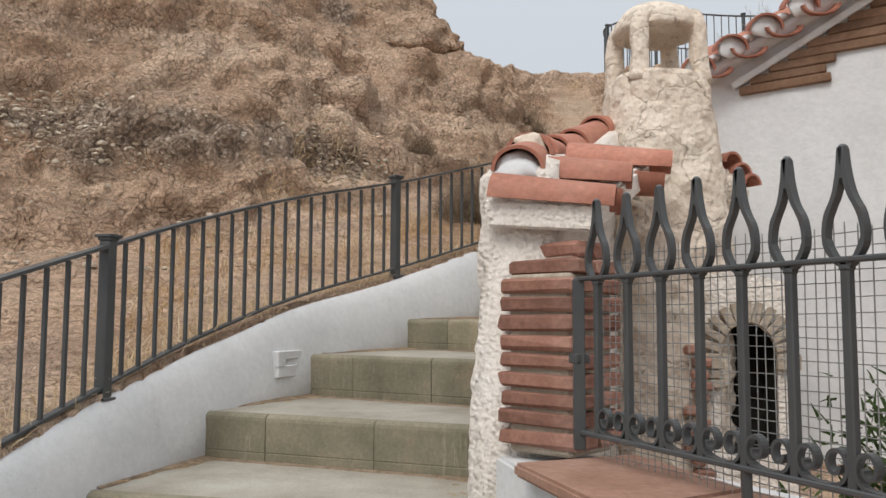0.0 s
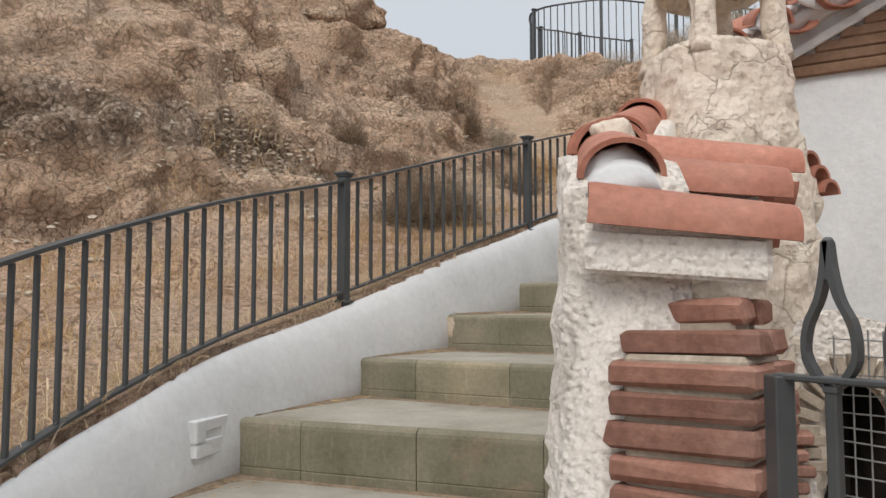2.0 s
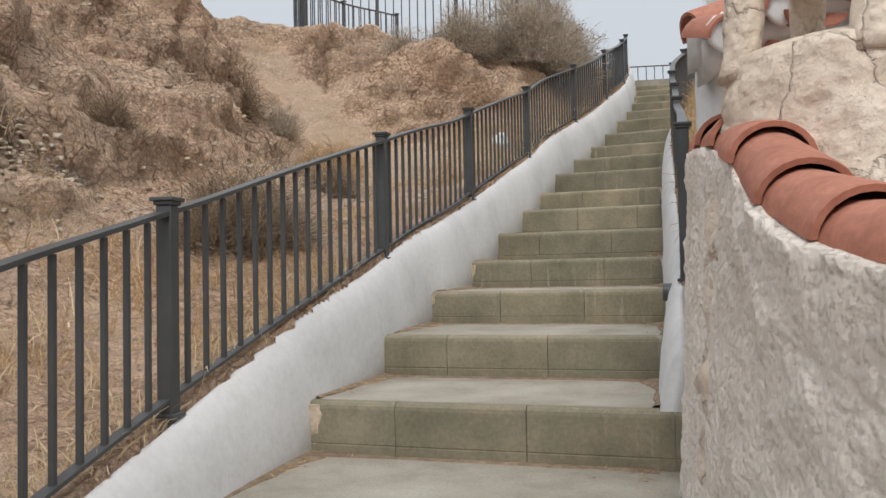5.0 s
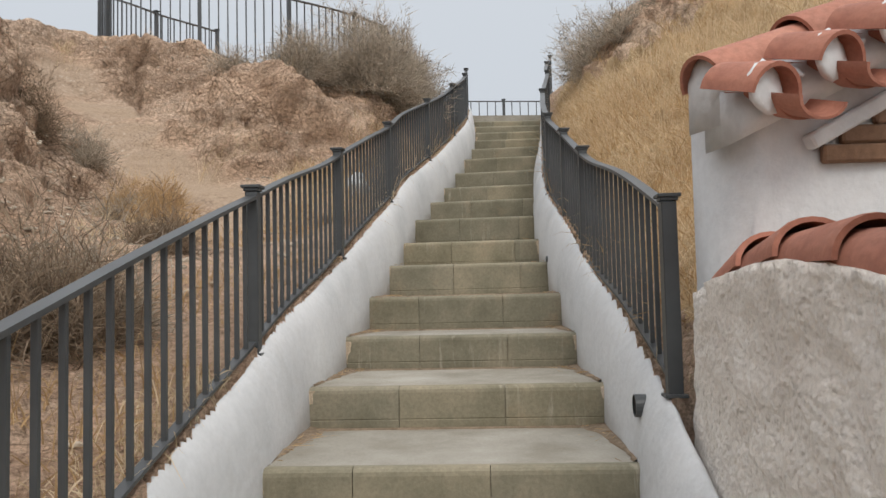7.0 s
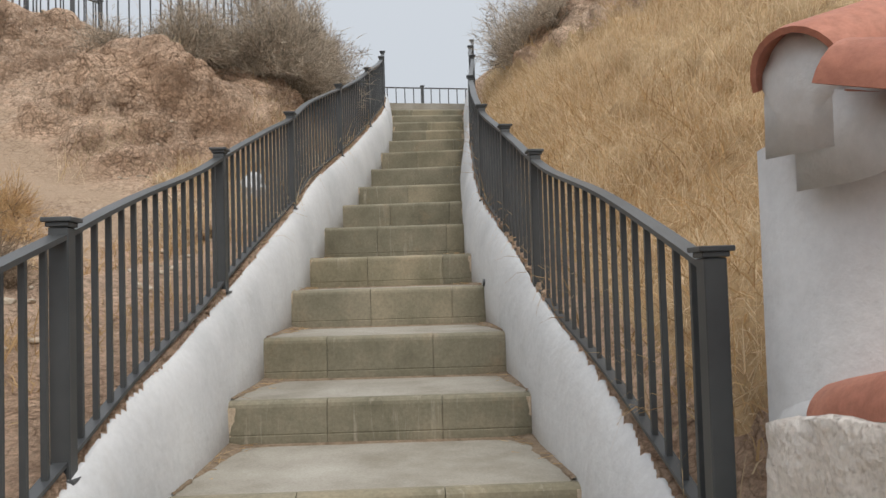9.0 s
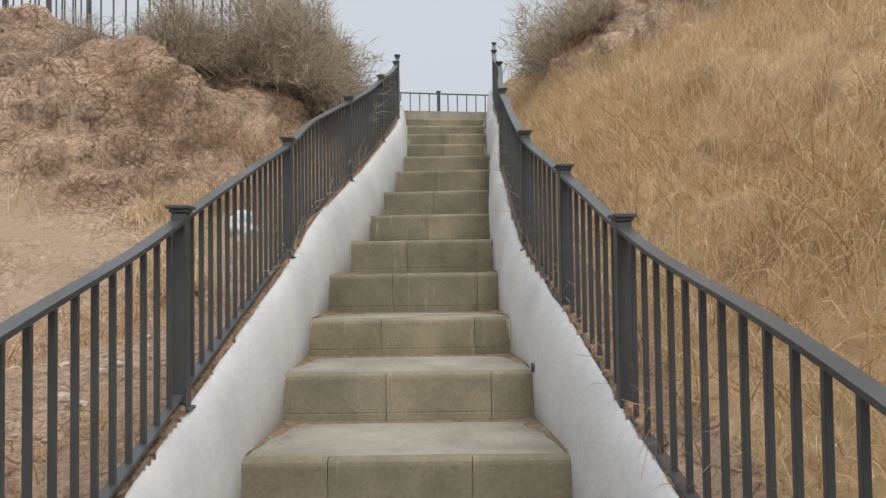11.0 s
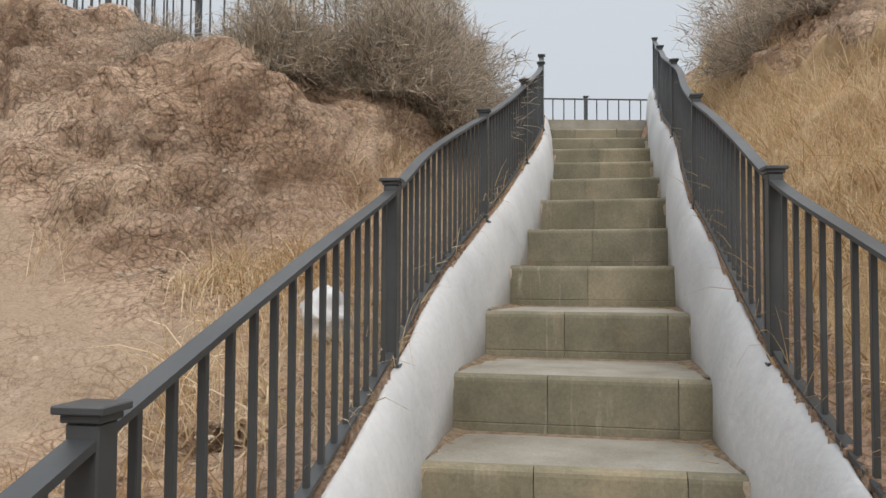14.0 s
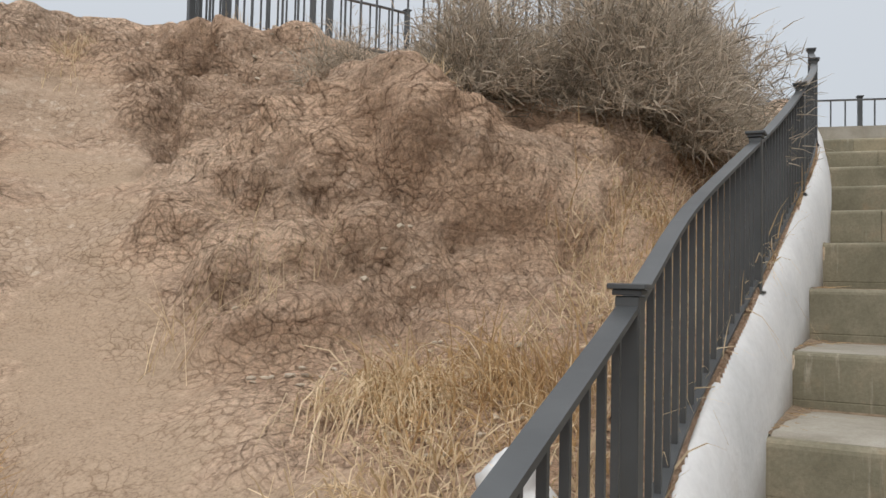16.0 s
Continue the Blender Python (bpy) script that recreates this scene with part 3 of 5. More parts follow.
gm.vertices.foreach_set("co", verts.ravel())
gm.loops.add(quads.size)
gm.loops.foreach_set("vertex_index", quads.ravel())
gm.polygons.add(len(quads))
gm.polygons.foreach_set("loop_start", np.arange(0, quads.size, 4))
gm.update(calc_edges=True)
gm.shade_smooth()
gm.materials.append(EARTH)
gm.materials.append(THATCH)
straw = ((g_dr > 0.25) & (g_dr < 5.5) & (g_kr > 12.2) & (rocky < 0.5) & (g_kr < 25))[:-1, :-1]
gm.polygons.foreach_set("material_index", straw.ravel().astype(np.int32))
ground = tagged(new("ground", gm), "dry tan earth hillside with eroded banks", "ground", kind="structure")


def ground_at(x, y):
    i, j = int(np.argmin(np.abs(GX - x))), int(np.argmin(np.abs(GY - y)))
    return float(pz[j, i])


# ---- stairs ----
stairs = root("stairs", "outdoor stairs with concrete treads and olive slab risers", "stairs", kind="structure")
for k in range(STEPS - 1):
    p, q, r, s = LEFT[k], LEFT[k + 1], RIGHT[k], RIGHT[k + 1]
    a0, a1, h = across(k), across(k + 1), heading(k)
    z = p.z
    # the tread, its front edge rounded, running under the next riser
    bm = bmesh.new()
    reach = 0.36 if k <= 12 else 0.16
    front = [p - a0 * 0.06 - h * 0.012, r + a0 * reach - h * 0.012]
    back = [q - a1 * 0.06 + heading(k + 1) * 0.05, s + a1 * reach + heading(k + 1) * 0.05]
    rows = []
    for dz, inset in ((-0.05, 0.05), (-0.004, 0.05), (0.0, 0.054)):
        rows.append([bm.verts.new(V(v.x, v.y, z + dz) + h * inset) for v in (front[0].lerp(front[1], t / 8) for t in range(9))])
    rows.append([bm.verts.new(V(v.x, v.y, z + 0.006)) for v in (back[0].lerp(back[1], t / 8) for t in range(9))])
    rows.append([bm.verts.new(V(v.x, v.y, z - 0.05)) for v in (back[0].lerp(back[1], t / 8) for t in range(9))])
    for u, w in zip(rows, rows[1:] + rows[:1]):
        for t in range(8):
            bm.faces.new((u[t], u[t + 1], w[t + 1], w[t]))
    bm.faces.new([u[0] for u in rows])
    bm.faces.new([u[-1] for u in rows][::-1])
    bmesh.ops.recalc_face_normals(bm, faces=bm.faces)
    tread = part("step", bm, CONCRETE, stairs)
    # the riser below this tread: slabs with narrow joints and a rounded nosing
    low = LEFT[k - 1].z if k else z - 0.2
    length = (front[1] - front[0]).length
    rnd = random.Random(k * 7 + 3)
    cuts = [0.0, 0.06 + rnd.uniform(0.30, 0.5)]
    while cuts[-1] < length - 0.66:
        cuts.append(cuts[-1] + rnd.uniform(0.46, 0.54))
    cuts.append(length)
    for u, w in zip(cuts, cuts[1:]):
        bm = bmesh.new()
        lean = rnd.uniform(-0.002, 0.002)
        rows = []
        for dz, inset in ((low - z + 0.004, 0.004), (low - z + 0.044, 0.002), (low - z + 0.046, 0.0045), (low - z + 0.049, 0.0045), (low - z + 0.052, 0.002), (-0.026, 0.0), (-0.012, 0.003), (-0.003, 0.012), (0.003, 0.028), (0.002, 0.056), (low - z + 0.004, 0.056)):
            rows.append([bm.verts.new(front[0] + a0 * c + h * (inset + lean) + V(0, 0, dz)) for c in (u + 0.0015, (u + w) / 2, w - 0.0015)])
        for e, g in zip(rows, rows[1:] + rows[:1]):
            for t in range(2):
                bm.faces.new((e[t], e[t + 1], g[t + 1], g[t]))
        bm.faces.new([e[0] for e in rows])
        bm.faces.new([e[-1] for e in rows][::-1])
        bmesh.ops.recalc_face_normals(bm, faces=bm.faces)
        part("riser_slab", bm, RISER, tread)
    bm = bmesh.new()
    a, b = front[0] + a0 * 0.03 + h * 0.03, front[1] + h * 0.03
    m = along(V(a.x, a.y, 0), V(b.x, b.y, 0))
    m.translation.z = low + (z - 0.055 - low) / 2
    block(bm, m, (b - a).length, 0.03, z - 0.03 - low)
    part("joint_bed", bm, MORTAR, tread)
    # a strip of old mortar at the foot of the riser
    bm = bmesh.new()
    block(bm, m @ Matrix.Translation((0, 0.022, -(z - 0.06 - low) / 2 + 0.016)), (b - a).length, 0.018, 0.03, 0.004)
    part("mortar_strip", bm, RISER, tread)
    # soil washed into the edges of the tread and along the foot of the next riser
    if 5 <= k <= 24:
        inner = 12 if k > 10 else 99
        runs = [(p, q, a0, 1)] + ([(r, RIGHT[k + 1], a0, -1)] if k >= inner - 1 else [])
        for n, (u0, u1, side, sign) in enumerate(runs):
            bm = bmesh.new()
            rows = []
            for t in range(19):
                f = t / 18
                at = u0.lerp(u1, 0.06 + 0.93 * f)
                wide = (0.018 + 0.085 * f ** 2.2) * (1 + 0.55 * noise.noise(at * 7)) + 0.012 * noise.noise(at * 23)
                wide = max(0.006, wide)
                rows.append([bm.verts.new(V(at.x, at.y, z) + side * (sign * c) + V(0, 0, e)) for c, e in ((-0.03, 0.016 + 0.012 * f), (wide * 0.5, 0.011 + 0.006 * f), (wide * 0.85, 0.008), (wide, 0.002))])
            for e, g in zip(rows, rows[1:]):
                for t in range(3):
                    bm.faces.new((e[t], e[t + 1], g[t + 1], g[t]))
            bmesh.ops.recalc_face_normals(bm, faces=bm.faces)
            part("soil_drift", bm, SOIL, tread, "brown soil washed into the corner")
        bm = bmesh.new()
        rows = []
        for t in range(25):
            at = (q - a1 * 0.02).lerp(s, t / 24)
            wide = 0.016 + 0.024 * abs(noise.noise(at * 5)) + 0.03 * (max(0, 1 - t / 4) + max(0, (t - 20) / 4))
            rows.append([bm.verts.new(V(at.x, at.y, z) - heading(k + 1) * c + V(0, 0, e)) for c, e in ((-0.02, 0.017), (wide * 0.5 + 0.012, 0.010), (wide + 0.012, 0.004))])
        for e, g in zip(rows, rows[1:]):
            for t in range(2):
                bm.faces.new((e[t], e[t + 1], g[t + 1], g[t]))
        bmesh.ops.recalc_face_normals(bm, faces=bm.faces)
        part("soil_drift", bm, SOIL, tread, "brown soil at the foot of the riser")
    # torn patches of pale mortar where the riser meets the walls
    for edge, s, first_step in ((p, 1, 8), (r, -1, 12)):
        if k < first_step or rnd.random() < 0.2:
            continue
        bm = bmesh.new()
        foot, head = low + 0.012 + rnd.uniform(0, 0.03), z - 0.012 - rnd.uniform(0, 0.05) * (rnd.random() < 0.4)
        base, rows = rnd.uniform(0.022, 0.05), []
        for t in range(9):
            f = t / 8
            wide = base * (0.8 + 0.25 * math.sin(f * 2.6 + k * 1.7)) + rnd.uniform(-0.008, 0.006)
            depth = 0.012 * (1 - f) - 0.006 - 0.012
            row = [edge + a0 * (s * c) + h * d + V(0, 0, foot + (head - foot) * f - edge.z) for c, d in ((-0.05, depth + 0.02), (-0.05, depth), (wide * 0.7, depth + 0.001), (wide, depth + 0.006), (wide, depth + 0.02))]
            rows.append([bm.verts.new(v) for v in row])
        for e, g in zip(rows, rows[1:]):
            for t in range(5):
                bm.faces.new((e[t], e[(t + 1) % 5], g[(t + 1) % 5], g[t]))
        bm.faces.new(rows[0])
        bm.faces.new(rows[-1][::-1])
        bmesh.ops.recalc_face_normals(bm, faces=bm.faces)
        part("mortar_patch", bm, PALE_MORTAR, tread, "torn pale mortar patch")
bm = bmesh.new()
p, r, h = LEFT[-1], RIGHT[-1], heading(STEPS - 1)
quad = [p - across(28) * 0.1, r + across(28) * 0.2, r + across(28) * 0.9 + h * 4, p - across(28) * 0.9 + h * 4]
low = [bm.verts.new(v - V(0, 0, 0.3)) for v in quad]
top = [bm.verts.new(v) for v in quad]
bm.faces.new(top)
for k in range(4):
    bm.faces.new((low[k], low[(k + 1) % 4], top[(k + 1) % 4], top[k]))
part("landing", bm, CONCRETE, stairs)


# ---- white walls beside the stairs ----
def low_wall(name, label, edge, rise, out, first, last):
    pts = []
    for k in range(first, last):
        for t in (0, 0.25, 0.5, 0.75):
            v = edge[k].lerp(edge[k + 1], t)
            pts.append(V(v.x, v.y, v.z + rise(k + t)))
    v = edge[last]
    pts.append(V(v.x, v.y, v.z + rise(last)))
    for _ in range(2):
        pts = [pts[0]] + [(a + b * 2 + c) / 4 for a, b, c in zip(pts, pts[1:], pts[2:])] + [pts[-1]]
    pts = curve_through(pts, 0.09)
    bm = bmesh.new()
    # out is -1 for the left wall: its section leans back from the steps to a rounded top
    shape = [(-0.012, -0.75), (-0.012, -0.32), (0.0, -0.20), (0.02, -0.09), (0.045, -0.035), (0.068, -0.004), (0.080, 0.002), (0.090, -0.010), (0.098, -0.04), (0.10, -0.09), (0.10, -0.75)]

    def section(k):
        w = noise.noise(pts[k] * 1.6) * 0.018 + noise.noise(pts[k] * 5) * 0.008
        u = noise.noise(pts[k] * 2.3 + V(9, 0, 0)) * 0.014
        return [((s + (w if 0 < n < 9 else 0)) * out, t + (u if t > -0.3 else 0)) for n, (s, t) in enumerate(shape)]

    sweep(bm, frames_along(pts), section)
    ob = add_mesh(name, bm, WHITE, smooth=True)
    return tagged(ob, label, "wall", kind="structure"), pts


wall_left, top_left = low_wall("wall_left", "low whitewashed wall with rounded top beside the stairs", LEFT, rise_left, -1, 0, 28)
wall_right, top_right = low_wall("wall_right", "low whitewashed wall with rounded top below the grassy slope", RIGHT, rise_right, 1, 11, 28)


# ---- railings ----
def railing(name, label, line, posts, height, gap=0.115, post_w=0.05, low=0.045):
    """line: smooth points along the base; posts: distances along it at which posts stand."""
    base = root(name, label, "railing", line[0])
    shift = Matrix.Translation(-line[0])
    run = [0.0]
    for a, b in zip(line, line[1:]):
        run.append(run[-1] + (b - a).length)

    def at(d):
        return V(*(float(np.interp(d, run, [p[c] for p in line])) for c in range(3)))

    def turn(d):
        u = at(min(d + 0.05, run[-1])) - at(max(d - 0.05, 0))
        return math.atan2(u.y, u.x)

    post_bm = bmesh.new()
    block(post_bm, Matrix.Translation((0, 0, height / 2 - 0.03)), post_w, post_w, height + 0.03, 0.003)
    block(post_bm, Matrix.Translation((0, 0, -0.005)), post_w * 1.5, post_w * 1.5, 0.012, 0.002)
    cap_bm = bmesh.new()
    block(cap_bm, Matrix.Translation((0, 0, height + 0.004)), post_w * 1.55, post_w * 1.55, 0.012, 0.002)
    block(cap_bm, Matrix.Translation((0, 0, height - 0.008)), post_w * 1.2, post_w * 1.2, 0.012, 0.002)
    first = part("post", post_bm, IRON, base)
    cap = part("cap", cap_bm, IRON, first)
    for k, d in enumerate(posts):
        o = first if not k else first.copy()
        if k:
            scene.collection.objects.link(o)
            c = cap.copy()
            scene.collection.objects.link(c)
            c.parent = o
        o.matrix_basis = Matrix.Translation(at(d) - line[0]) @ Matrix.Rotation(turn(d), 4, "Z")
    bal = None
    for d0, d1 in zip(posts, posts[1:]):
        n = max(1, round((d1 - d0) / gap))
        for k in range(1, n):
            d = d0 + (d1 - d0) * k / n
            if bal is None:
                bm = bmesh.new()
                block(bm, Matrix.Translation((0, 0, (height - 0.045 + low) / 2)), 0.016, 0.016, height - 0.05 - low, 0.0015)
                bal = o = part("baluster", bm, IRON, base)
            else:
                o = bal.copy()
                scene.collection.objects.link(o)
            o.matrix_basis = Matrix.Translation(at(d) - line[0]) @ Matrix.Rotation(turn(d), 4, "Z")
        for what, up, w, h in (("top_rail", height - 0.035, 0.045, 0.014), ("bottom_rail", low, 0.035, 0.012)):
            bm = bmesh.new()
            cuts = max(2, round((d1 - d0) / 0.12))
            track = [at(d0 + (d1 - d0) * k / cuts) - line[0] + V(0, 0, up) for k in range(cuts + 1)]
            sweep(bm, frames_along(track), [(-w / 2, -h / 2), (w / 2, -h / 2), (w / 2, h / 2), (-w / 2, h / 2)])
            part(what, bm, IRON, base)
    return base


def offset_line(pts, out, up=0.0):
    return [p + a * out + V(0, 0, up) for p, a, _ in frames_along(pts)]


def run_to(line, x, y):
    """The distance along a line at which it passes nearest to a place."""
    best, run, d = 1e9, 0.0, 0.0
    for a, b in zip(line, line[1:]):
        if math.hypot(a.x - x, a.y - y) < best:
            best, d = math.hypot(a.x - x, a.y - y), run
        run += (b - a).length
    return d


line = offset_line(top_left, -0.10, -0.01)
line = [p + V(0, 0, float(np.interp(p.y, [3, 4.5, 6, 7.5, 8.8, 10.2, 11.6, 13], [0.0, 0.02, 0.035, 0.0, 0.02, 0.005, 0.015, 0.02]))) for p in line]
total = sum((b - a).length for a, b in zip(line, line[1:]))
stops = [run_to(line, *p) for p in ((-1.5, -0.5), (-1.5, 1.7), (-1.30, 3.93), (-0.37, 6.10), (0.742, 7.478), (1.845, 8.795), (2.995, 10.16), (4.32, 11.575), (5.45, 12.75), (6.55, 13.78))]
railing("railing", "dark grey iron railing with square bars on the low white wall", line, stops + [run_to(line, 7.02, 14.33)], 0.645)
line = offset_line(top_right, 0.10, -0.01)
line = [p + V(0, 0, float(np.interp(p.y, [6.2, 7.0, 8.0, 8.7, 9.6], [0.03, 0.0, -0.035, -0.025, 0.0]))) for p in line]
stops = [run_to(line, *p) for p in ((2.93, 7.86), (3.45, 8.50), (4.08, 9.33), (5.345, 10.78), (6.93, 12.32), (8.086, 13.66))]
total = sum((b - a).length for a, b in zip(line, line[1:]))
railing("railing", "dark grey iron railing beside the grassy slope", line, [run_to(line, 1.70, 6.22)] + stops + [total - 0.02], 0.65)
# across the landing at the top
railing("railing", "dark grey iron railing across the upper landing", curve_through([(6.6, 17.9, 5.68), (8.3, 17.2, 5.68), (10.1, 16.2, 5.68), (12.2, 14.9, 5.68)], 0.3), [0.05, 1.7, 3.3, 4.9, 6.2], 0.62, 0.16)
# round the lookout on the hill
line = curve_through([(4.3, 17.6, 5.0), (3.2, 17.2, 5.25), (2.3, 16.4, 5.5), (2.0, 15.7, 5.7), (2.1, 15.15, 5.8), (2.9, 14.75, 5.85), (4.0, 14.5, 5.9), (5.2, 14.7, 5.95), (6.2, 15.4, 5.95), (7.0, 16.4, 5.9)], 0.15)
line = [V(p.x, p.y, ground_at(p.x, p.y)) for p in line]
for _ in range(12):
    line = [line[0]] + [V(b.x, b.y, (a.z + b.z * 2 + c.z) / 4) for a, b, c in zip(line, line[1:], line[2:])] + [line[-1]]
total = sum((b - a).length for a, b in zip(line, line[1:]))
railing("lookout_railing", "tall dark iron railing round the lookout on the hill", line, [total * k / 8 for k in range(9)], 1.1, 0.12, 0.05)


# ---- the house end: curved wall, roof rows, chimney ----
EDGE = [(0.27, 3.60), (0.31, 3.83), (0.35, 4.15), (0.50, 4.57), (0.75, 5.00), (1.06, 5.48), (1.38, 5.88), (1.60, 6.14)]
CREST = [2.00, 2.11, 2.175, 2.27, 2.47, 2.56, 2.54, 2.48]
crest_line = curve_through([(x, y, z - 0.012) for (x, y), z in zip(EDGE, CREST)], 0.025)
bm = bmesh.new()


def curved_section(k):
    p = crest_line[k]
    rows = []
    for t in np.linspace(0, 1, 110):
        z = (0.2 - p.z) * (1 - t)
        q = V(p.x, p.y, p.z + z)
        rough = noise.fractal(q * 9, 0.9, 2.1, 5) * 0.013 + noise.noise(q * 1.7) * 0.014 - max(0, noise.noise(q * 21)) * 0.012 - max(0, noise.noise(q * 38)) * 0.006
        lean = float(np.interp(q.z, [1.1, 2.35], [-0.022, 0.04]))
        rows.append((rough + lean, z))
    return rows + [(0.15, 0.03), (0.27, 0.0), (0.28, (0.2 - p.z) * 0.5), (0.285, 0.2 - p.z)]


sweep(bm, frames_along(crest_line), curved_section)
tagged(add_mesh("wall_curved", bm, ROUGHCAST, smooth=True), "rough off-white roughcast wall curving along the stairs", "wall", kind="structure")


def barrel(length, r0, r1, thick=0.013, n=12, rise=0.92):
    """A barrel roof tile along x, open below; it narrows from r0 to r1."""
    bm = bmesh.new()
    rows = []
    for x, r in ((0, r0), (0.012, r0 + 0.002), (length * 0.5, (r0 + r1) / 2), (length - 0.01, r1), (length, r1 - 0.002)):
        ring = []
        for rr in (r, r - thick):
            a = [math.pi * k / n for k in range(n + 1)]
            a = a if rr == r else a[::-1]
            ring += [bm.verts.new((x, rr * math.cos(t), rr * rise * math.sin(t))) for t in a]
        rows.append(ring)
    m = len(rows[0])
    for u, w in zip(rows, rows[1:]):
        for k in range(m):
            bm.faces.new((u[k], u[(k + 1) % m], w[(k + 1) % m], w[k]))
    for ring in (rows[0], rows[-1]):
        for k in range(n):
            bm.faces.new((ring[k], ring[k + 1], ring[m - 2 - k], ring[m - 1 - k]))
    bmesh.ops.recalc_face_normals(bm, faces=bm.faces)
    me = bpy.data.meshes.new("roof_tile")
    bm.to_mesh(me)
    bm.free()
    me.shade_smooth()
    me.set_sharp_from_angle(angle=radians(45))
    me.materials.append(TERRACOTTA)
    return me


TILE_LONG = barrel(0.42, 0.105, 0.09)
TILE = barrel(0.36, 0.095, 0.08)
TILE_SHORT = barrel(0.19, 0.10, 0.092)
TILE_FLAT = barrel(0.19, 0.10, 0.095, 0.013, 12, 0.55)


def lay(me, parent, p, q, roll=0.0, name="roof_tile"):
    """Lays a tile from p towards q, under its parent."""
    o = new(name, me)
    o.parent = parent
    o.matrix_basis = Matrix.Translation(Vector(p)) @ along(Vector(p), Vector(q)).to_quaternion().to_matrix().to_4x4() @ Matrix.Rotation(roll, 4, "X")
    return o


def lump(bm, at, size, seed, turn=0.0, detail=3):
    """A rough rounded lump, such as a dab of mortar or a stone."""
    r = bmesh.ops.create_icosphere(bm, subdivisions=detail, radius=1.0)
    m = Matrix.Translation(at) @ Matrix.Rotation(turn, 4, "Z") @ Matrix.Diagonal((*size, 1))
    for v in r["verts"]:
        c = v.co.copy()
        v.co = m @ (c * (1 + 0.22 * noise.noise(c * 1.6 + V(seed, 0, 0)) + 0.09 * noise.noise(c * 4 + V(0, seed, 0))))


wall_cap = root("wall_cap", "terracotta ridge tiles bedded in white mortar on the curved wall", "roof tiles")
run = [0.0]
for a, b in zip(crest_line, crest_line[1:]):
    run.append(run[-1] + (b - a).length)


def crest_at(d):
    return V(*(float(np.interp(d, run, [p[c] for p in crest_line])) for c in range(3)))


def inner_at(d):
    u = crest_at(min(d + 0.05, run[-1])) - crest_at(max(d - 0.05, 0))
    return V(u.y, -u.x, 0).normalized()


d = 0.05
while d < run[-1] - 0.42:
    p, q = crest_at(d) + inner_at(d) * 0.138, crest_at(min(d + 0.3, run[-1])) + inner_at(min(d + 0.3, run[-1])) * 0.138
    lay(TILE, wall_cap, p + V(0, 0, 0.012), q + V(0, 0, -0.006))
    d += 0.275
bm = bmesh.new()
cap_line = [p + inner_at(r) * 0.138 for p, r in zip(crest_line, run)]
sweep(bm, frames_along(cap_line), lambda k: [(0.080 * math.cos(t) * (1 + 0.05 * noise.noise(cap_line[k] * 7)), 0.064 * math.sin(t) - 0.012) for t in np.linspace(0, math.pi, 9)])
part("mortar_bed", bm, WHITE, wall_cap, "white mortar bedding", True)
bm = bmesh.new()
lump(bm, crest_at(0.0) + inner_at(0) * 0.14 + V(0, 0.075, 0.03), (0.084, 0.03, 0.078), 3)
part("mortar_plug", bm, WHITE, wall_cap, "white mortar closing the first tile", True)
for d, size in ((0.34, (0.085, 0.055, 0.05)), (1.70, (0.085, 0.075, 0.05))):
    bm = bmesh.new()
    lump(bm, crest_at(d) + inner_at(d) * 0.15 + V(0, 0, 0.048), size, d * 9, 1.0)
    part("mortar_dab", bm, CREAM, wall_cap, "cracked cream mortar over a joint", True)

# rows of tiles falling from the ridge to the yard, on a white slab
FALL = V(0.40, -0.06, -0.028)
side_roof = root("side_roof", "three rows of terracotta barrel tiles on a white plastered slab", "roof", (0.4, 3.6, 1.95))
o = side_roof.location.copy()
ROWS_AT = (V(0.325, 3.60, 1.90), V(0.43, 3.97, 2.045), V(0.64, 4.34, 2.165))
for n, p in enumerate(ROWS_AT):
    lay(TILE_LONG, side_roof, p + V(0, 0, 0.012) - o, p + FALL - o)
    if n:
        lay(TILE_LONG, side_roof, p + V(-0.05, -0.185, -0.045) - o, p + V(-0.05, -0.185, -0.06) + FALL - o, math.pi)
        lay(TILE_LONG, side_roof, p + V(-0.02, -0.155, -0.025) - o, p + V(-0.02, -0.155, -0.03) + FALL - o)
bm = bmesh.new()
a, b = ROWS_AT[0] - o, ROWS_AT[2] - o + V(0.05, 0.2, 0.09)
side = (b - a).normalized()
c = FALL * 0.94
down = V(0, 0, -0.065)
quad = [a - side * 0.075, a - side * 0.075 + c, b + c, b]
top = [bm.verts.new(v + V(0, 0, 0.035)) for v in quad]
low = [bm.verts.new(v + down) for v in quad]
bm.faces.new(top)
bm.faces.new(low[::-1])
for k in range(4):
    bm.faces.new((low[k], low[(k + 1) % 4], top[(k + 1) % 4], top[k]))
bmesh.ops.recalc_face_normals(bm, faces=bm.faces)
bmesh.ops.bevel(bm, geom=list(bm.edges), offset=0.012, segments=2, affect="EDGES")
part("slab", bm, ROUGHCAST, side_roof, "white plastered slab")

# the chimney: a tapering rendered shaft with an open hood
chimney = root("chimney", "cream roughly rendered chimney with open domed hood", "chimney", (1.11, 4.91, 0.7))
TURN = radians(16)


def soft_square(r, n, power=3.2):
    out = []
    for k in range(n):
        t = 2 * math.pi * k / n
        c, s = math.cos(t), math.sin(t)
        f = (abs(c) ** power + abs(s) ** power) ** (-1 / power)
        x, y = r * f * c, r * f * s
        out.append((x * math.cos(TURN) - y * math.sin(TURN), x * math.sin(TURN) + y * math.cos(TURN)))
    return out


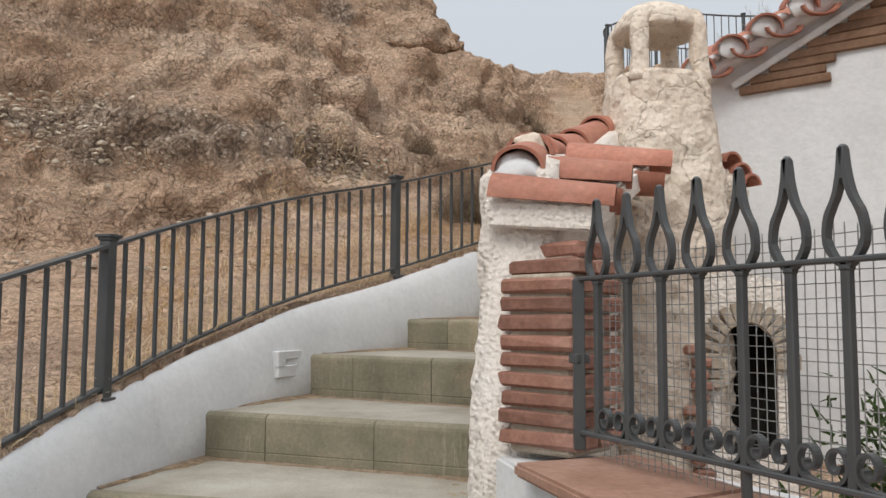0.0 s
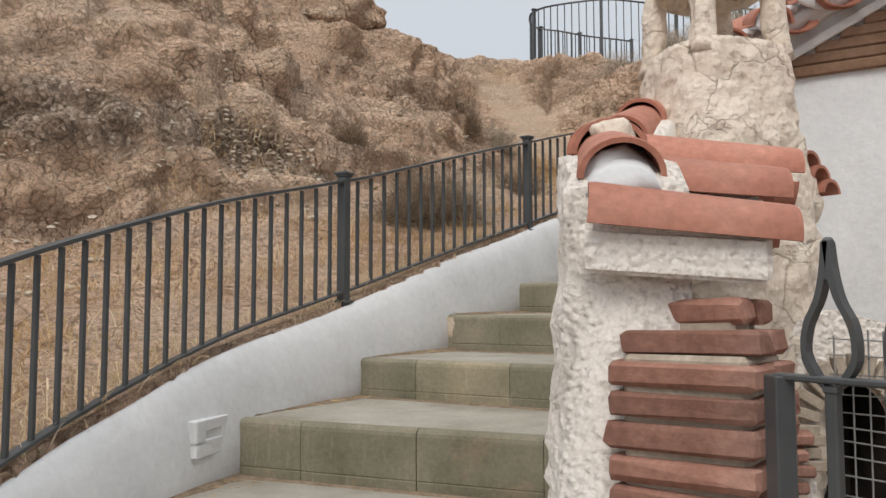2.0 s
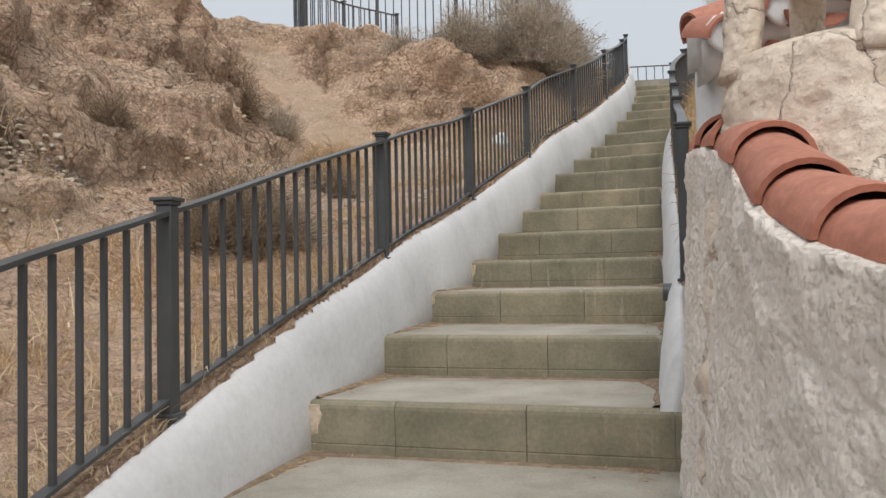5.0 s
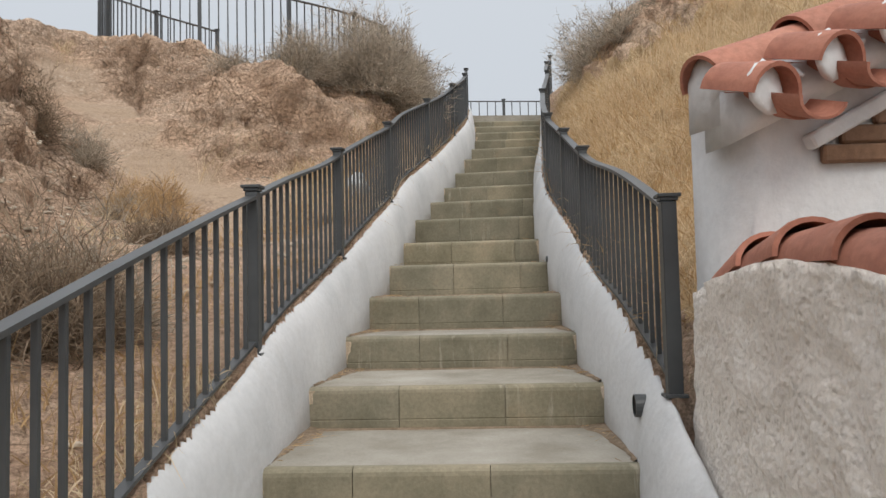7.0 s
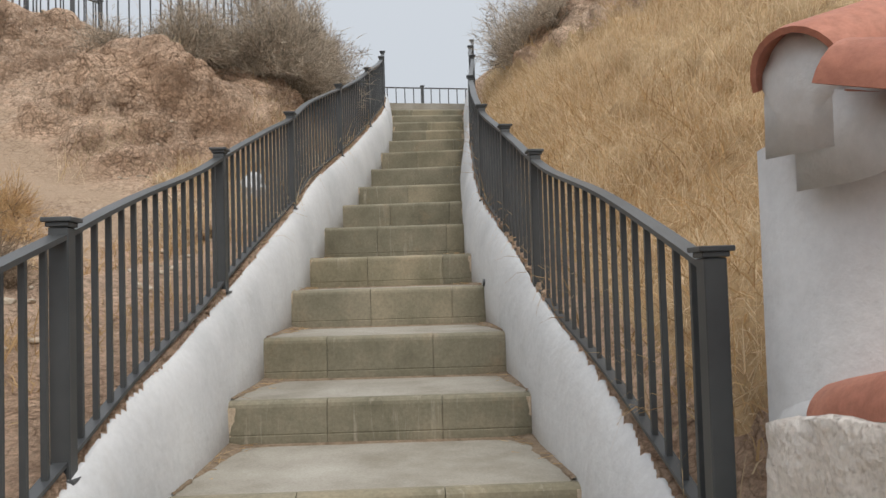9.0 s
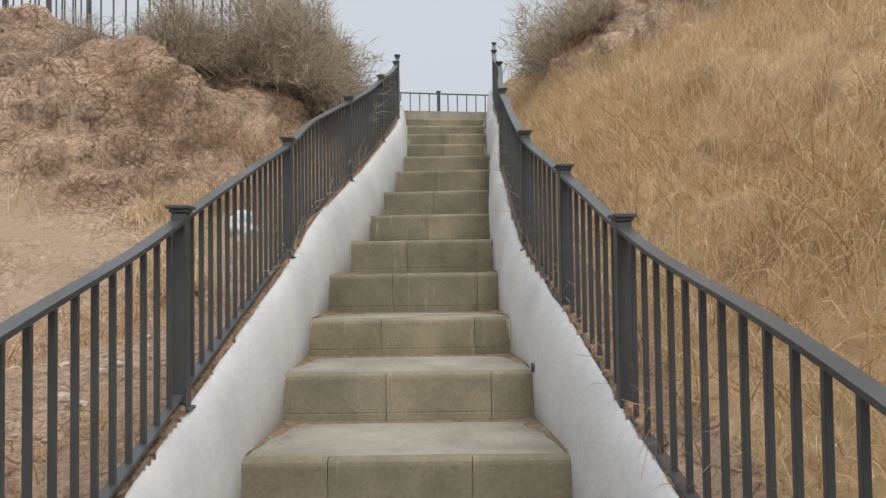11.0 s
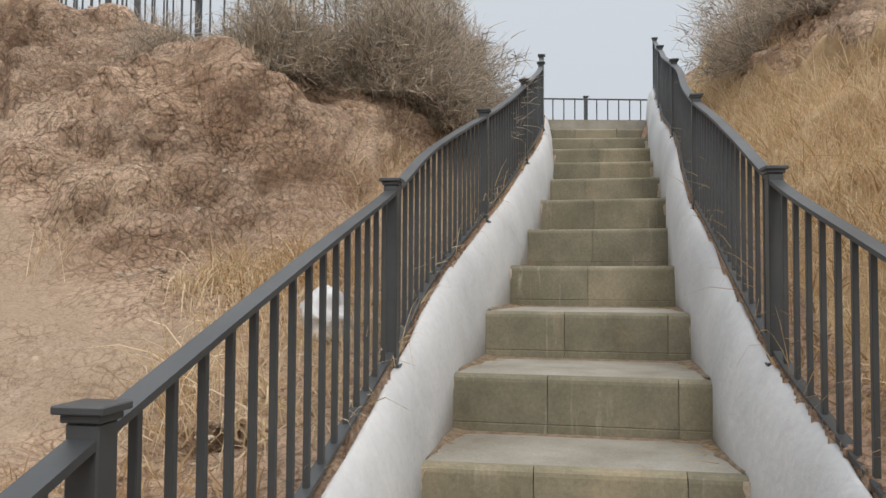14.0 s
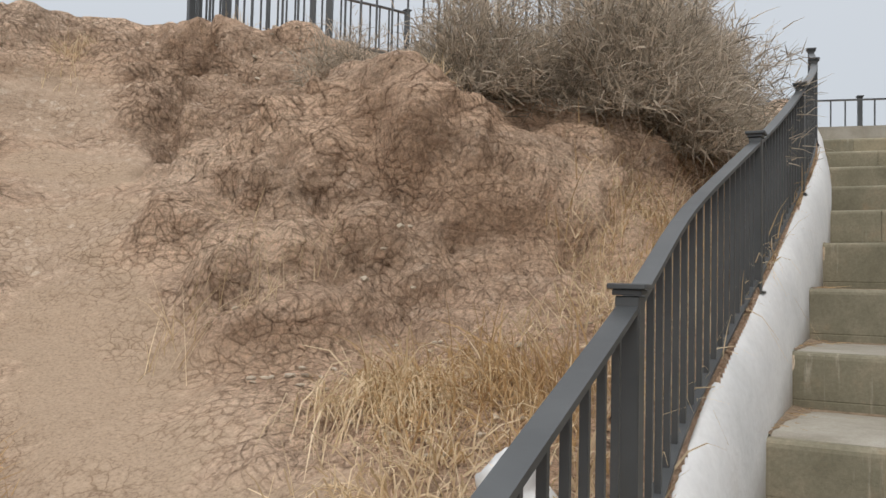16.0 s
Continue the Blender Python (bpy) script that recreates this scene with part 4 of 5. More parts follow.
bm = bmesh.new()
levels = [(z, float(np.interp(z, [0.0, 0.7, 1.2, 1.5, 1.9, 2.0, 2.03], [0.30, 0.30, 0.30, 0.285, 0.243, 0.225, 0.15]))) for z in np.concatenate([np.arange(0, 1.98, 0.025), [1.98, 2.0, 2.02, 2.03]])]
rows = []
for z, r in levels:
    ring = []
    for x, y in soft_square(r, 88):
        q = V(x, y, z)
        f = 1 + 0.05 * noise.noise(q * 2.3) + 0.075 * noise.fractal(q * 10, 0.7, 2.1, 5) + 0.07 * max(0, noise.noise(q * V(14, 14, 14)[0]))
        ring.append(bm.verts.new((x * f, y * f, z)))
    rows.append(ring)
for u, w in zip(rows, rows[1:]):
    for k in range(88):
        bm.faces.new((u[k], u[(k + 1) % 88], w[(k + 1) % 88], w[k]))
bm.faces.new(rows[-1])
part("shaft", bm, CREAM, chimney, smooth=True)
for n, (cx, cy) in enumerate(((-1, -1), (1, -1), (1, 1), (-1, 1))):
    bm = bmesh.new()
    x, y = cx * 0.158, cy * 0.158
    x, y = x * math.cos(TURN) - y * math.sin(TURN), x * math.sin(TURN) + y * math.cos(TURN)
    line = [V(x * 1.08, y * 1.08, 1.95), V(x, y, 2.05), V(x * 0.98, y * 0.98, 2.18), V(x * 0.92, y * 0.92, 2.28), V(x * 0.8, y * 0.8, 2.33)]
    sweep(bm, [(p, V(1, 0, 0), V(0, 1, 0)) for p in curve_through(line, 0.03)], [(s * 0.9, t * 0.9) for s, t in soft_square(0.046, 16)])
    for v in bm.verts:
        v.co += V(noise.noise(v.co * 14), noise.noise(v.co * 14 + V(5, 0, 0)), 0) * 0.012
    part("hood_post", bm, CREAM, chimney, smooth=True)
bm = bmesh.new()
rows = []
for r, z in ((0.135, 2.28), (0.16, 2.245), (0.20, 2.235), (0.207, 2.26), (0.195, 2.305), (0.155, 2.355), (0.09, 2.39), (0.01, 2.40)):
    rows.append([bm.verts.new((x * (1 + 0.05 * noise.noise(V(x, y, z) * 9)), y * (1 + 0.05 * noise.noise(V(x, y, z) * 9)), z + 0.012 * noise.noise(V(x, y, z) * 8))) for x, y in soft_square(r, 40, 2.6)])
for u, w in zip(rows, rows[1:]):
    for k in range(40):
        bm.faces.new((u[k], u[(k + 1) % 40], w[(k + 1) % 40], w[k]))
bm.faces.new(rows[0][::-1])
bm.faces.new(rows[-1])
part("hood_dome", bm, CREAM, chimney, smooth=True)

# the house: front wall with a small brick arch, side wall, roof
A, U = V(1.30, 4.93, 0), V(0.97, -0.10, 0).normalized()
N = V(U.y, -U.x, 0)
FRONT = 4.2


def verge(u):
    return 2.80 + 0.52 * u


arch_u, arch_r, arch_spring, sill = 0.30, 0.128, 1.33, 0.90
C0 = V(1.45, 4.63, 0) - U * arch_u


def arch_top(u):
    d = arch_r ** 2 - (u - arch_u) ** 2
    return arch_spring + 1.25 * math.sqrt(d) if d > 0 else arch_spring


def slab_with_top(bm, at, cuts, top, thick, mouth=False):
    """An upright wall from u to u along U, its top given by top(u), with the arched mouth cut out if asked."""
    for u, w in zip(cuts, cuts[1:]):
        inside = mouth and arch_u - arch_r - 1e-4 <= u and w <= arch_u + arch_r + 1e-4
        for lo0, lo1, hi0, hi1 in ([(arch_top(u), arch_top(w), top(u), top(w)), (0.3, 0.3, sill, sill)] if inside else [(0.3, 0.3, top(u), top(w))]):
            f = [at + U * u + V(0, 0, lo0), at + U * w + V(0, 0, lo1), at + U * w + V(0, 0, hi1), at + U * u + V(0, 0, hi0)]
            a = [bm.verts.new(v) for v in f]
            b = [bm.verts.new(v - N * thick) for v in f]
            bm.faces.new(a)
            bm.faces.new(b[::-1])
            for k in range(4):
                bm.faces.new((a[k], b[k], b[(k + 1) % 4], a[(k + 1) % 4]))


# the front wall starts at its corner by the stairs and comes forward to the yard
CORNER, W = V(1.535, 5.86, 0), V(0.891, -0.454, 0)
WN = V(W.y, -W.x, 0)
bm = bmesh.new()
cuts = np.linspace(0, FRONT, 60)
rows = []
for u in cuts:
    ring = []
    for z in np.concatenate([np.linspace(0.3, 2.0, 8), np.linspace(2.05, verge(u) + 0.20, 16)]):
        q = CORNER + W * u + V(0, 0, z)
        edge = max(0, 1 - u / 0.12)
        bump = noise.noise(q * 3.1) * 0.010 + noise.noise(q * 9) * 0.004 + edge * noise.noise(q * 13) * 0.012
        ring.append(bm.verts.new(q + WN * bump - W * (edge * 0.018 * noise.noise(q * 8)) + W * (edge * 0.05 * smooth_step(2.2, 3.0, z))))
    back = [bm.verts.new(CORNER + W * u - WN * 0.3 + V(0, 0, z)) for z in (verge(u) + 0.20, 0.3)]
    rows.append(ring + back)
for r, t in zip(rows, rows[1:]):
    for k in range(len(r)):
        n = (k + 1) % len(r)
        bm.faces.new((r[k], t[k], t[n], r[n]))
bm.faces.new(rows[0][::-1])
bm.faces.new(rows[-1])
bmesh.ops.recalc_face_normals(bm, faces=bm.faces)
wall_front = tagged(add_mesh("wall_front", bm, WHITE, smooth=True), "whitewashed house wall with a rough corner under a sloping tiled edge", "wall", kind="structure")
# the oven: a plastered block with an arched mouth beside the chimney
bm = bmesh.new()
cuts = sorted(set([0.0, 0.1, 0.45, 0.50] + [round(arch_u + arch_r * math.cos(t), 4) for t in np.linspace(0, math.pi, 13)]))
slab_with_top(bm, C0, cuts, lambda u: 1.74 - 0.3 * abs(u - 0.25), 0.03, True)
for u in (0.03, 0.47):
    m = along(C0 + U * (u - 0.01), C0 + U * (u + 0.01))
    m.translation += -N * 0.26 + V(0, 0, 0.98)
    block(bm, m, 0.06, 0.45, 1.36)
m = along(C0, C0 + U * 0.5)
m.translation += -N * 0.30 + V(0, 0, 1.63)
block(bm, m, 0.5, 0.36, 0.05)
bmesh.ops.remove_doubles(bm, verts=bm.verts, dist=0.0005)
bmesh.ops.recalc_face_normals(bm, faces=bm.faces)
oven = root("oven", "white plastered oven block with a shade-dark painted mouth beside the chimney", "oven", kind="")
part("block_wall", bm, ROUGHCAST, oven)
H0 = A
A = C0
# near-black sheets paint the shade inside: back, cheeks, floor and crown
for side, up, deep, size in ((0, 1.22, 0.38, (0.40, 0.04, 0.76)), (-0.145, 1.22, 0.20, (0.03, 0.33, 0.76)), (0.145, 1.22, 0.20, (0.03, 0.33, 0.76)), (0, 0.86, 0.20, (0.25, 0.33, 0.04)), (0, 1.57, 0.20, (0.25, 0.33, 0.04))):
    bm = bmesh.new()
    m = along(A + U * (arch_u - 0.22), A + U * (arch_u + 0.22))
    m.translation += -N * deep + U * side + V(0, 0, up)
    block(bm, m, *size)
    part("lining", bm, DARK_HOLLOW, oven, "near-black lining that paints the shade inside the mouth")
A = C0
arch = root("brick_arch", "crumbling brick arch round the oven mouth", "arch", A + U * arch_u + V(0, 0, arch_spring))
bm = bmesh.new()
block(bm, Matrix.Identity(4), 0.036, 0.05, 0.10, 0.004)
first = part("brick", bm, MORTAR, arch)
for k, t in enumerate(np.linspace(0.02, math.pi - 0.02, 13)):
    ob = first if not k else first.copy()
    if k:
        scene.collection.objects.link(ob)
    r = arch_r + 0.045
    at = U * (r * math.cos(t)) + V(0, 0, 1.22 * r * math.sin(t)) + N * (0.012 + 0.006 * math.sin(k * 5))
    ob.matrix_basis = Matrix.Translation(at) @ Matrix.Rotation(math.atan2(U.y, U.x), 4, "Z") @ Matrix.Rotation(math.pi / 2 - t, 4, "Y")
for s, count in ((-1, 3), (1, 1)):
    for k in range(count):
        ob = new("brick", first.data)
        ob.parent = arch
        at = U * (s * (arch_r + 0.035 + 0.01 * math.sin(k * 3 + s))) + V(0, 0, -0.03 - 0.042 * k) + N * 0.012
        ob.matrix_basis = Matrix.Translation(at) @ Matrix.Rotation(math.atan2(U.y, U.x), 4, "Z") @ Matrix.Rotation(math.pi / 2, 4, "Y")
# broken bricks left of the mouth
rubble = root("brick_rubble", "broken red brick edge beside the oven", "bricks", A + U * 0.12 + N * 0.06 + V(0, 0, 0.8))
rnd = random.Random(5)
for k in range(11):
    bm = bmesh.new()
    block(bm, Matrix.Rotation(rnd.uniform(-0.3, 0.3), 4, "Z") @ Matrix.Rotation(rnd.uniform(-0.2, 0.2), 4, "X"), rnd.uniform(0.05, 0.10), 0.06, 0.04, 0.008)
    ob = part("brick", bm, BRICK, rubble)
    ob.location = U * rnd.uniform(-0.075, -0.02) + V(0, 0, 0.02 + 0.055 * k)

A = H0
# roof over the house: a ridge row climbing from the corner, and tiles falling from it to mortared mouths
roof = root("house_roof", "house roof of terracotta barrel tiles with white mortared mouths", "roof", CORNER + V(0, 0, 2.9))
o = roof.location.copy()
TIP = V(1.55, 5.985, 3.085)
CLIMB = V(0.905, -0.30, 0.42).normalized()
MOUTH = V(1.50, 5.715, 3.005)
ALONG = (W + V(0, 0, 0.46)).normalized()
FACE = V(-0.10, -1.0, -0.30).normalized()
for k in range(10):
    at = TIP + CLIMB * (0.36 * k) + V(0, 0, 0.012) - o
    lay(TILE_LONG, roof, at, at + CLIMB - V(0, 0, 0.05), 0.0, "ridge_tile")
bm = bmesh.new()
line = [TIP + CLIMB * (0.12 * k + 0.01) - o for k in range(31)]
sweep(bm, frames_along(line), lambda k: [((0.092 + 0.008 * noise.noise(line[k] * 8)) * math.cos(t), 0.085 * math.sin(t) - 0.01) for t in np.linspace(0, math.pi, 9)] + [(-0.09, -0.12), (0.09, -0.12)])
lump(bm, TIP + CLIMB * 0.022 + V(0, 0, 0.01) - o, (0.025, 0.098, 0.09), 5, -0.32)
part("ridge_mortar", bm, WHITE, roof, "white mortar under the ridge", True)
for k in range(16):
    at = MOUTH + ALONG * (0.215 * k) - o
    back = -FACE
    lay(TILE_SHORT, roof, at, at + back, 0.0)
    # the channel beside it, hollow upwards, and the one bedded below
    side = at + ALONG * 0.105 + V(0, 0, -0.045)
    lay(TILE_FLAT, roof, side + FACE * 0.045, side + back, math.pi)
    low = at + ALONG * 0.12 + V(0, 0, -0.06)
    lay(TILE_FLAT, roof, low + back * 0.04, low + back, math.pi)
    bm = bmesh.new()
    lump(bm, at + back * 0.035 + V(0, 0, 0.022), (0.086, 0.022, 0.072), k, math.atan2(FACE.x, -FACE.y) * -1, 3)
    lump(bm, at + back * 0.12 + ALONG * 0.107 + V(0, 0, 0.0), (0.035, 0.08, 0.03), k + 40, 0.2, 3)
    part("mortar_plug", bm, WHITE, roof, "", True)
# plaster bedding between the wall and the tiles
bm = bmesh.new()
line = [MOUTH + ALONG * (0.10 * k - 0.065) - o for k in range(36)]
sweep(bm, [(p, -WN, V(0, 0, 1)) for p in line], lambda k: [(0.165, -0.075), (0.105 + 0.008 * noise.noise(line[k] * 9), -0.07), (0.08, -0.045), (0.065, -0.01), (0.10, 0.05), (0.20, 0.09), (0.30, 0.09), (0.30, -0.075)])
part("roof_bed", bm, WHITE, roof, "white plaster bedding under the tiles", True)
bm = bmesh.new()
a, b = CORNER + WN * 0.02 + W * 0.20 + V(0, 0, verge(0.20) + 0.0), CORNER + WN * 0.02 + W * 3.6 + V(0, 0, verge(3.6) + 0.0)
bar(bm, a - o, b - o, 0.05, 0.045, 0.006)
part("fascia", bm, WHITE, roof, "white plaster band under the tiles")
for k in range(16):
    z = 2.875 + 0.056 * k
    u0 = max(0.24 + 0.012 * math.sin(k * 7), (z - 2.80) / 0.52 + 0.05)
    u1 = (0.74 + 0.03 * math.sin(k * 4)) if k < 3 else (1.05 + 0.03 * math.sin(k * 3) if k < 6 else 3.6)
    if u1 > u0 + 0.06:
        bm = bmesh.new()
        bar(bm, CORNER + W * u0 + WN * 0.016 + V(0, 0, z) - o, CORNER + W * u1 + WN * 0.016 + V(0, 0, z + 0.010) - o, 0.03, 0.053, 0.007)
        for v in bm.verts:
            v.co += V(noise.noise(v.co * 9), noise.noise(v.co * 9 + V(3, 0, 0)), noise.noise(v.co * 7 + V(0, 5, 0))) * 0.006
        part("board", bm, TIMBER, roof, "weathered brown board")
# small tiled ledge right of the chimney
LU = V(0.85, 0.52, 0).normalized()
LN = V(LU.y, -LU.x, 0)
TILE_TINY = barrel(0.14, 0.06, 0.055)
ledge_roof = root("tile_ledge", "three short tiles mortared to the side of the chimney", "roof tiles", A + LU * 0.16 + V(0, 0, 2.22))
for k in range(3):
    p = LU * (0.065 * k) + V(0, 0, 0.07 - 0.05 * k) + LN * 0.10
    lay(TILE_TINY, ledge_roof, p, p - LN)
bm = bmesh.new()
lump(bm, LU * 0.02 - V(0, 0, 0.06), (0.15, 0.10, 0.11), 12, math.atan2(LU.y, LU.x), 3)
part("mortar_bed", bm, CREAM, ledge_roof, "cream mortar against the chimney", True)

# ---- brick pillar ----
PC, PU = V(0.555, 3.555, 0), V(0.61, 0.79, 0).normalized()
pillar = root("brick_pillar", "rough red brick gate pillar with raked mortar joints", "pillar", PC + V(0, 0, 1.09))
turn = math.atan2(PU.y, PU.x)
rnd = random.Random(11)
bm = bmesh.new()
block(bm, Matrix.Rotation(turn, 4, "Z") @ Matrix.Translation((0, 0, 0.27)), 0.245, 0.245, 0.58, 0.01)
block(bm, Matrix.Rotation(turn, 4, "Z") @ Matrix.Translation((0.05, 0, 0.60)), 0.15, 0.15, 0.10, 0.01)
part("mortar_core", bm, MORTAR, pillar, "sandy mortar joints")
for c in range(11):
    n, half = (2, 0.15) if c < 9 else ((2, 0.135) if c == 9 else (2, 0.10))
    shove = PU * (0.0 if c < 9 else (0.02 if c == 9 else 0.06))
    for k in range(n):
        bm = bmesh.new()
        size = half * 2
        block(bm, Matrix.Identity(4), size + rnd.uniform(-0.012, 0.012), size / n - 0.012, 0.049, 0.009)
        for v in bm.verts:
            v.co += V(rnd.uniform(-1, 1), rnd.uniform(-1, 1), rnd.uniform(-1, 1)) * 0.005
        ob = part("brick", bm, BRICK, pillar)
        quarter = math.pi / 2
        off = (k - (n - 1) / 2) * size / n
        ob.matrix_basis = Matrix.Translation(shove) @ Matrix.Rotation(turn + quarter + rnd.uniform(-0.03, 0.03), 4, "Z") @ Matrix.Translation((rnd.uniform(-0.008, 0.008), off, 0.03 + 0.0615 * c))

# ---- low yard wall with its clay coping ----
def prism(bm, outline, z0, z1, bevel=0.0):
    a = [bm.verts.new((x, y, z0)) for x, y in outline]
    b = [bm.verts.new((x, y, z1)) for x, y in outline]
    bm.faces.new(a[::-1])
    bm.faces.new(b)
    for k in range(len(a)):
        n = (k + 1) % len(a)
        bm.faces.new((a[k], a[n], b[n], b[k]))
    bmesh.ops.recalc_face_normals(bm, faces=bm.faces)
    if bevel:
        bmesh.ops.bevel(bm, geom=list(bm.edges), offset=bevel, segments=2, affect="EDGES")


F0, FD = V(0.625, 3.25, 0), V(0.50, -0.866, 0).normalized()
PV = V(-FD.y, FD.x, 0)
bm = bmesh.new()
prism(bm, [(0.33, 3.62), (0.46, 3.20), (0.67, 2.62), (0.98, 1.80), (1.35, 0.8), (1.5, -6), (2.6, -6), (2.6, 1.0), (0.83, 3.50), (0.5, 3.75)], -2.5, 1.045, 0.012)
tagged(add_mesh("wall_yard", bm, WHITE), "low whitewashed yard wall below the iron fence", "wall", kind="structure")
coping = root("coping", "red clay coping slabs on the low yard wall", "coping", kind="structure")
spots = [((0.40, 3.20), (0.62, 2.62), (0.98, 2.90), (0.78, 3.40)), ((0.625, 2.605), (0.93, 1.79), (1.45, 2.25), (0.985, 2.885)), ((0.935, 1.775), (1.30, 0.78), (2.2, 1.2), (1.46, 2.235)), ((1.305, 0.765), (1.5, -2), (2.3, -2), (2.21, 1.185))]
for s in spots:
    bm = bmesh.new()
    prism(bm, s, 1.049, 1.088, 0.009)
    part("coping_slab", bm, COPING_CLAY, coping)

# ---- iron fence with loop finials ----
fence = root("iron_fence", "dark grey wrought-iron fence with loop finials and scrolls", "fence", F0 + V(0, 0, 1.095))
fturn = Matrix.Rotation(math.atan2(FD.y, FD.x), 4, "Z")
bm = bmesh.new()
block(bm, Matrix.Translation((0, 0, 0.29)), 0.021, 0.021, 0.45, 0.003)
picket = part("picket", bm, IRON, fence)
bm = bmesh.new()
for s in (-1, 1):
    loop = [V(0, 0, 0.51), V(s * 0.020, 0, 0.525), V(s * 0.044, 0, 0.565), V(s * 0.040, 0, 0.615), V(s * 0.018, 0, 0.66), V(s * 0.007, 0, 0.705), V(s * 0.001, 0, 0.755)]
    sweep(bm, [(p, V(1, 0, 0) if abs(p.x) < 0.03 else V(0.8, 0, s * 0.6 * (1 if p.z > 0.57 else -1)).normalized(), V(0, 1, 0)) for p in curve_through(loop, 0.012)], [(-0.006, -0.010), (0.006, -0.010), (0.006, 0.010), (-0.006, 0.010)])
block(bm, Matrix.Translation((0, 0, 0.725)), 0.017, 0.019, 0.075, 0.005)
finial = part("finial", bm, IRON, picket)
bm = bmesh.new()
block(bm, Matrix.Translation((0, 0, 0.512)), 0.026, 0.026, 0.014, 0.004)
collar = part("collar", bm, IRON, picket)
bm = bmesh.new()
for s in (-1, 1):
    spiral = []
    for k in range(26):
        t = k / 25
        ang = -math.pi / 2 + t * 2.6 * math.pi
        r = 0.040 * (1 - 0.72 * t)
        spiral.append(V(s * (0.034 + 0.8 * r * math.cos(ang)), 0, 0.120 + r * math.sin(ang)))
    spiral = [V(0.0, 0, 0.076), V(s * 0.018, 0, 0.077)] + spiral
    sweep(bm, [(p, (q - p).cross(V(0, 1, 0)).normalized(), V(0, 1, 0)) for p, q in zip(spiral, spiral[1:])], [(-0.004, -0.011), (0.004, -0.011), (0.004, 0.011), (-0.004, 0.011)])
scroll = part("scroll", bm, IRON, fence)
count = 14
for k in range(count):
    at = FD * (0.045 + 0.1412 * k)
    ob = picket if not k else copy_thing(picket, Matrix.Identity(4))
    ob.matrix_basis = Matrix.Translation(at) @ fturn
    sc = scroll if not k else scroll.copy()
    if k:
        scene.collection.objects.link(sc)
    sc.matrix_basis = Matrix.Translation(at + FD * 0.070) @ fturn
for k in (4, 9):
    bm = bmesh.new()
    bar(bm, FD * (0.045 + 0.1412 * k) + V(0, 0, -0.01), FD * (0.045 + 0.1412 * k) + V(0, 0, 0.07), 0.021, 0.021, 0.002)
    part("foot", bm, IRON, fence)
end = FD * (0.045 + 0.1412 * count)
for z, h in ((0.528, 0.012), (0.072, 0.014)):
    bm = bmesh.new()
    bar(bm, FD * -0.06 + V(0, 0, z), end + V(0, 0, z), 0.03, h, 0.003)
    part("rail", bm, IRON, fence)
bm = bmesh.new()
bar(bm, FD * -0.055 + V(0, 0, 0.02), FD * -0.055 + V(0, 0, 0.53), 0.035, 0.05, 0.003)
bar(bm, FD * -0.075 + V(0, 0, 0.29), FD * -0.03 + V(0, 0, 0.29), 0.05, 0.03, 0.003)
part("end_bar", bm, IRON, fence)
# welded mesh behind the bars
bm = bmesh.new()
back = PV * 0.03
n = int(end.length / 0.028)
for k in range(n):
    p = FD * (0.03 + k * 0.028) + back
    hi = 0.60 + 0.01 * math.sin(k * 0.7)
    bar(bm, p + V(0, 0, 0.0), p + V(0.004 * math.sin(k), 0, hi), 0.0022, 0.0022)
for k in range(22):
    z = 0.012 + 0.0275 * k
    pts = [FD * (0.02 + end.length * t / 6) + back + V(0, 0, z + 0.006 * math.sin(t * 1.3 + k)) for t in range(7)]
    for p, q in zip(pts, pts[1:]):
        bar(bm, p, q, 0.0022, 0.0022)
tagged(part("wire_mesh", bm, WIRE, fence, "fine galvanised wire mesh"), kind="stuff")

# ---- small fittings in the stair walls ----
def fitting_pose(edge, k, rise, inward, out):
    i = int(k)
    p = edge[i].lerp(edge[min(i + 1, STEPS - 1)], k - i)
    h = heading(i)
    m = Matrix((h, V(-h.y, h.x, 0), V(0, 0, 1))).transposed().to_4x4()
    a = V(h.y, -h.x, 0)
    m.translation = p + a * out + V(0, 0, rise)
    return m


vent = root("drain_outlet", "white box outlet with a dark slot in the wall", "vent")
vent.matrix_world = fitting_pose(LEFT, 8.78, 0.0, 1, -0.004) @ Matrix.Diagonal((1.7, 1, 0.95, 1))
bm = bmesh.new()
for m, s in (((0, 0, 0.060), (0.15, 0.05, 0.046)), ((0, 0, -0.030), (0.15, 0.05, 0.066)), ((-0.055, 0, 0.015), (0.04, 0.05, 0.06)), ((0.055, 0, 0.015), (0.04, 0.05, 0.06))):
    block(bm, Matrix.Translation(m), *s, 0.004)
part("box", bm, WHITE, vent)
# a near-black plate paints the shade in the slot
bm = bmesh.new()
block(bm, Matrix.Translation((0, 0.012, 0.015)), 0.08, 0.01, 0.05)
part("slot", bm, DARK_HOLLOW, vent, "dark slot")


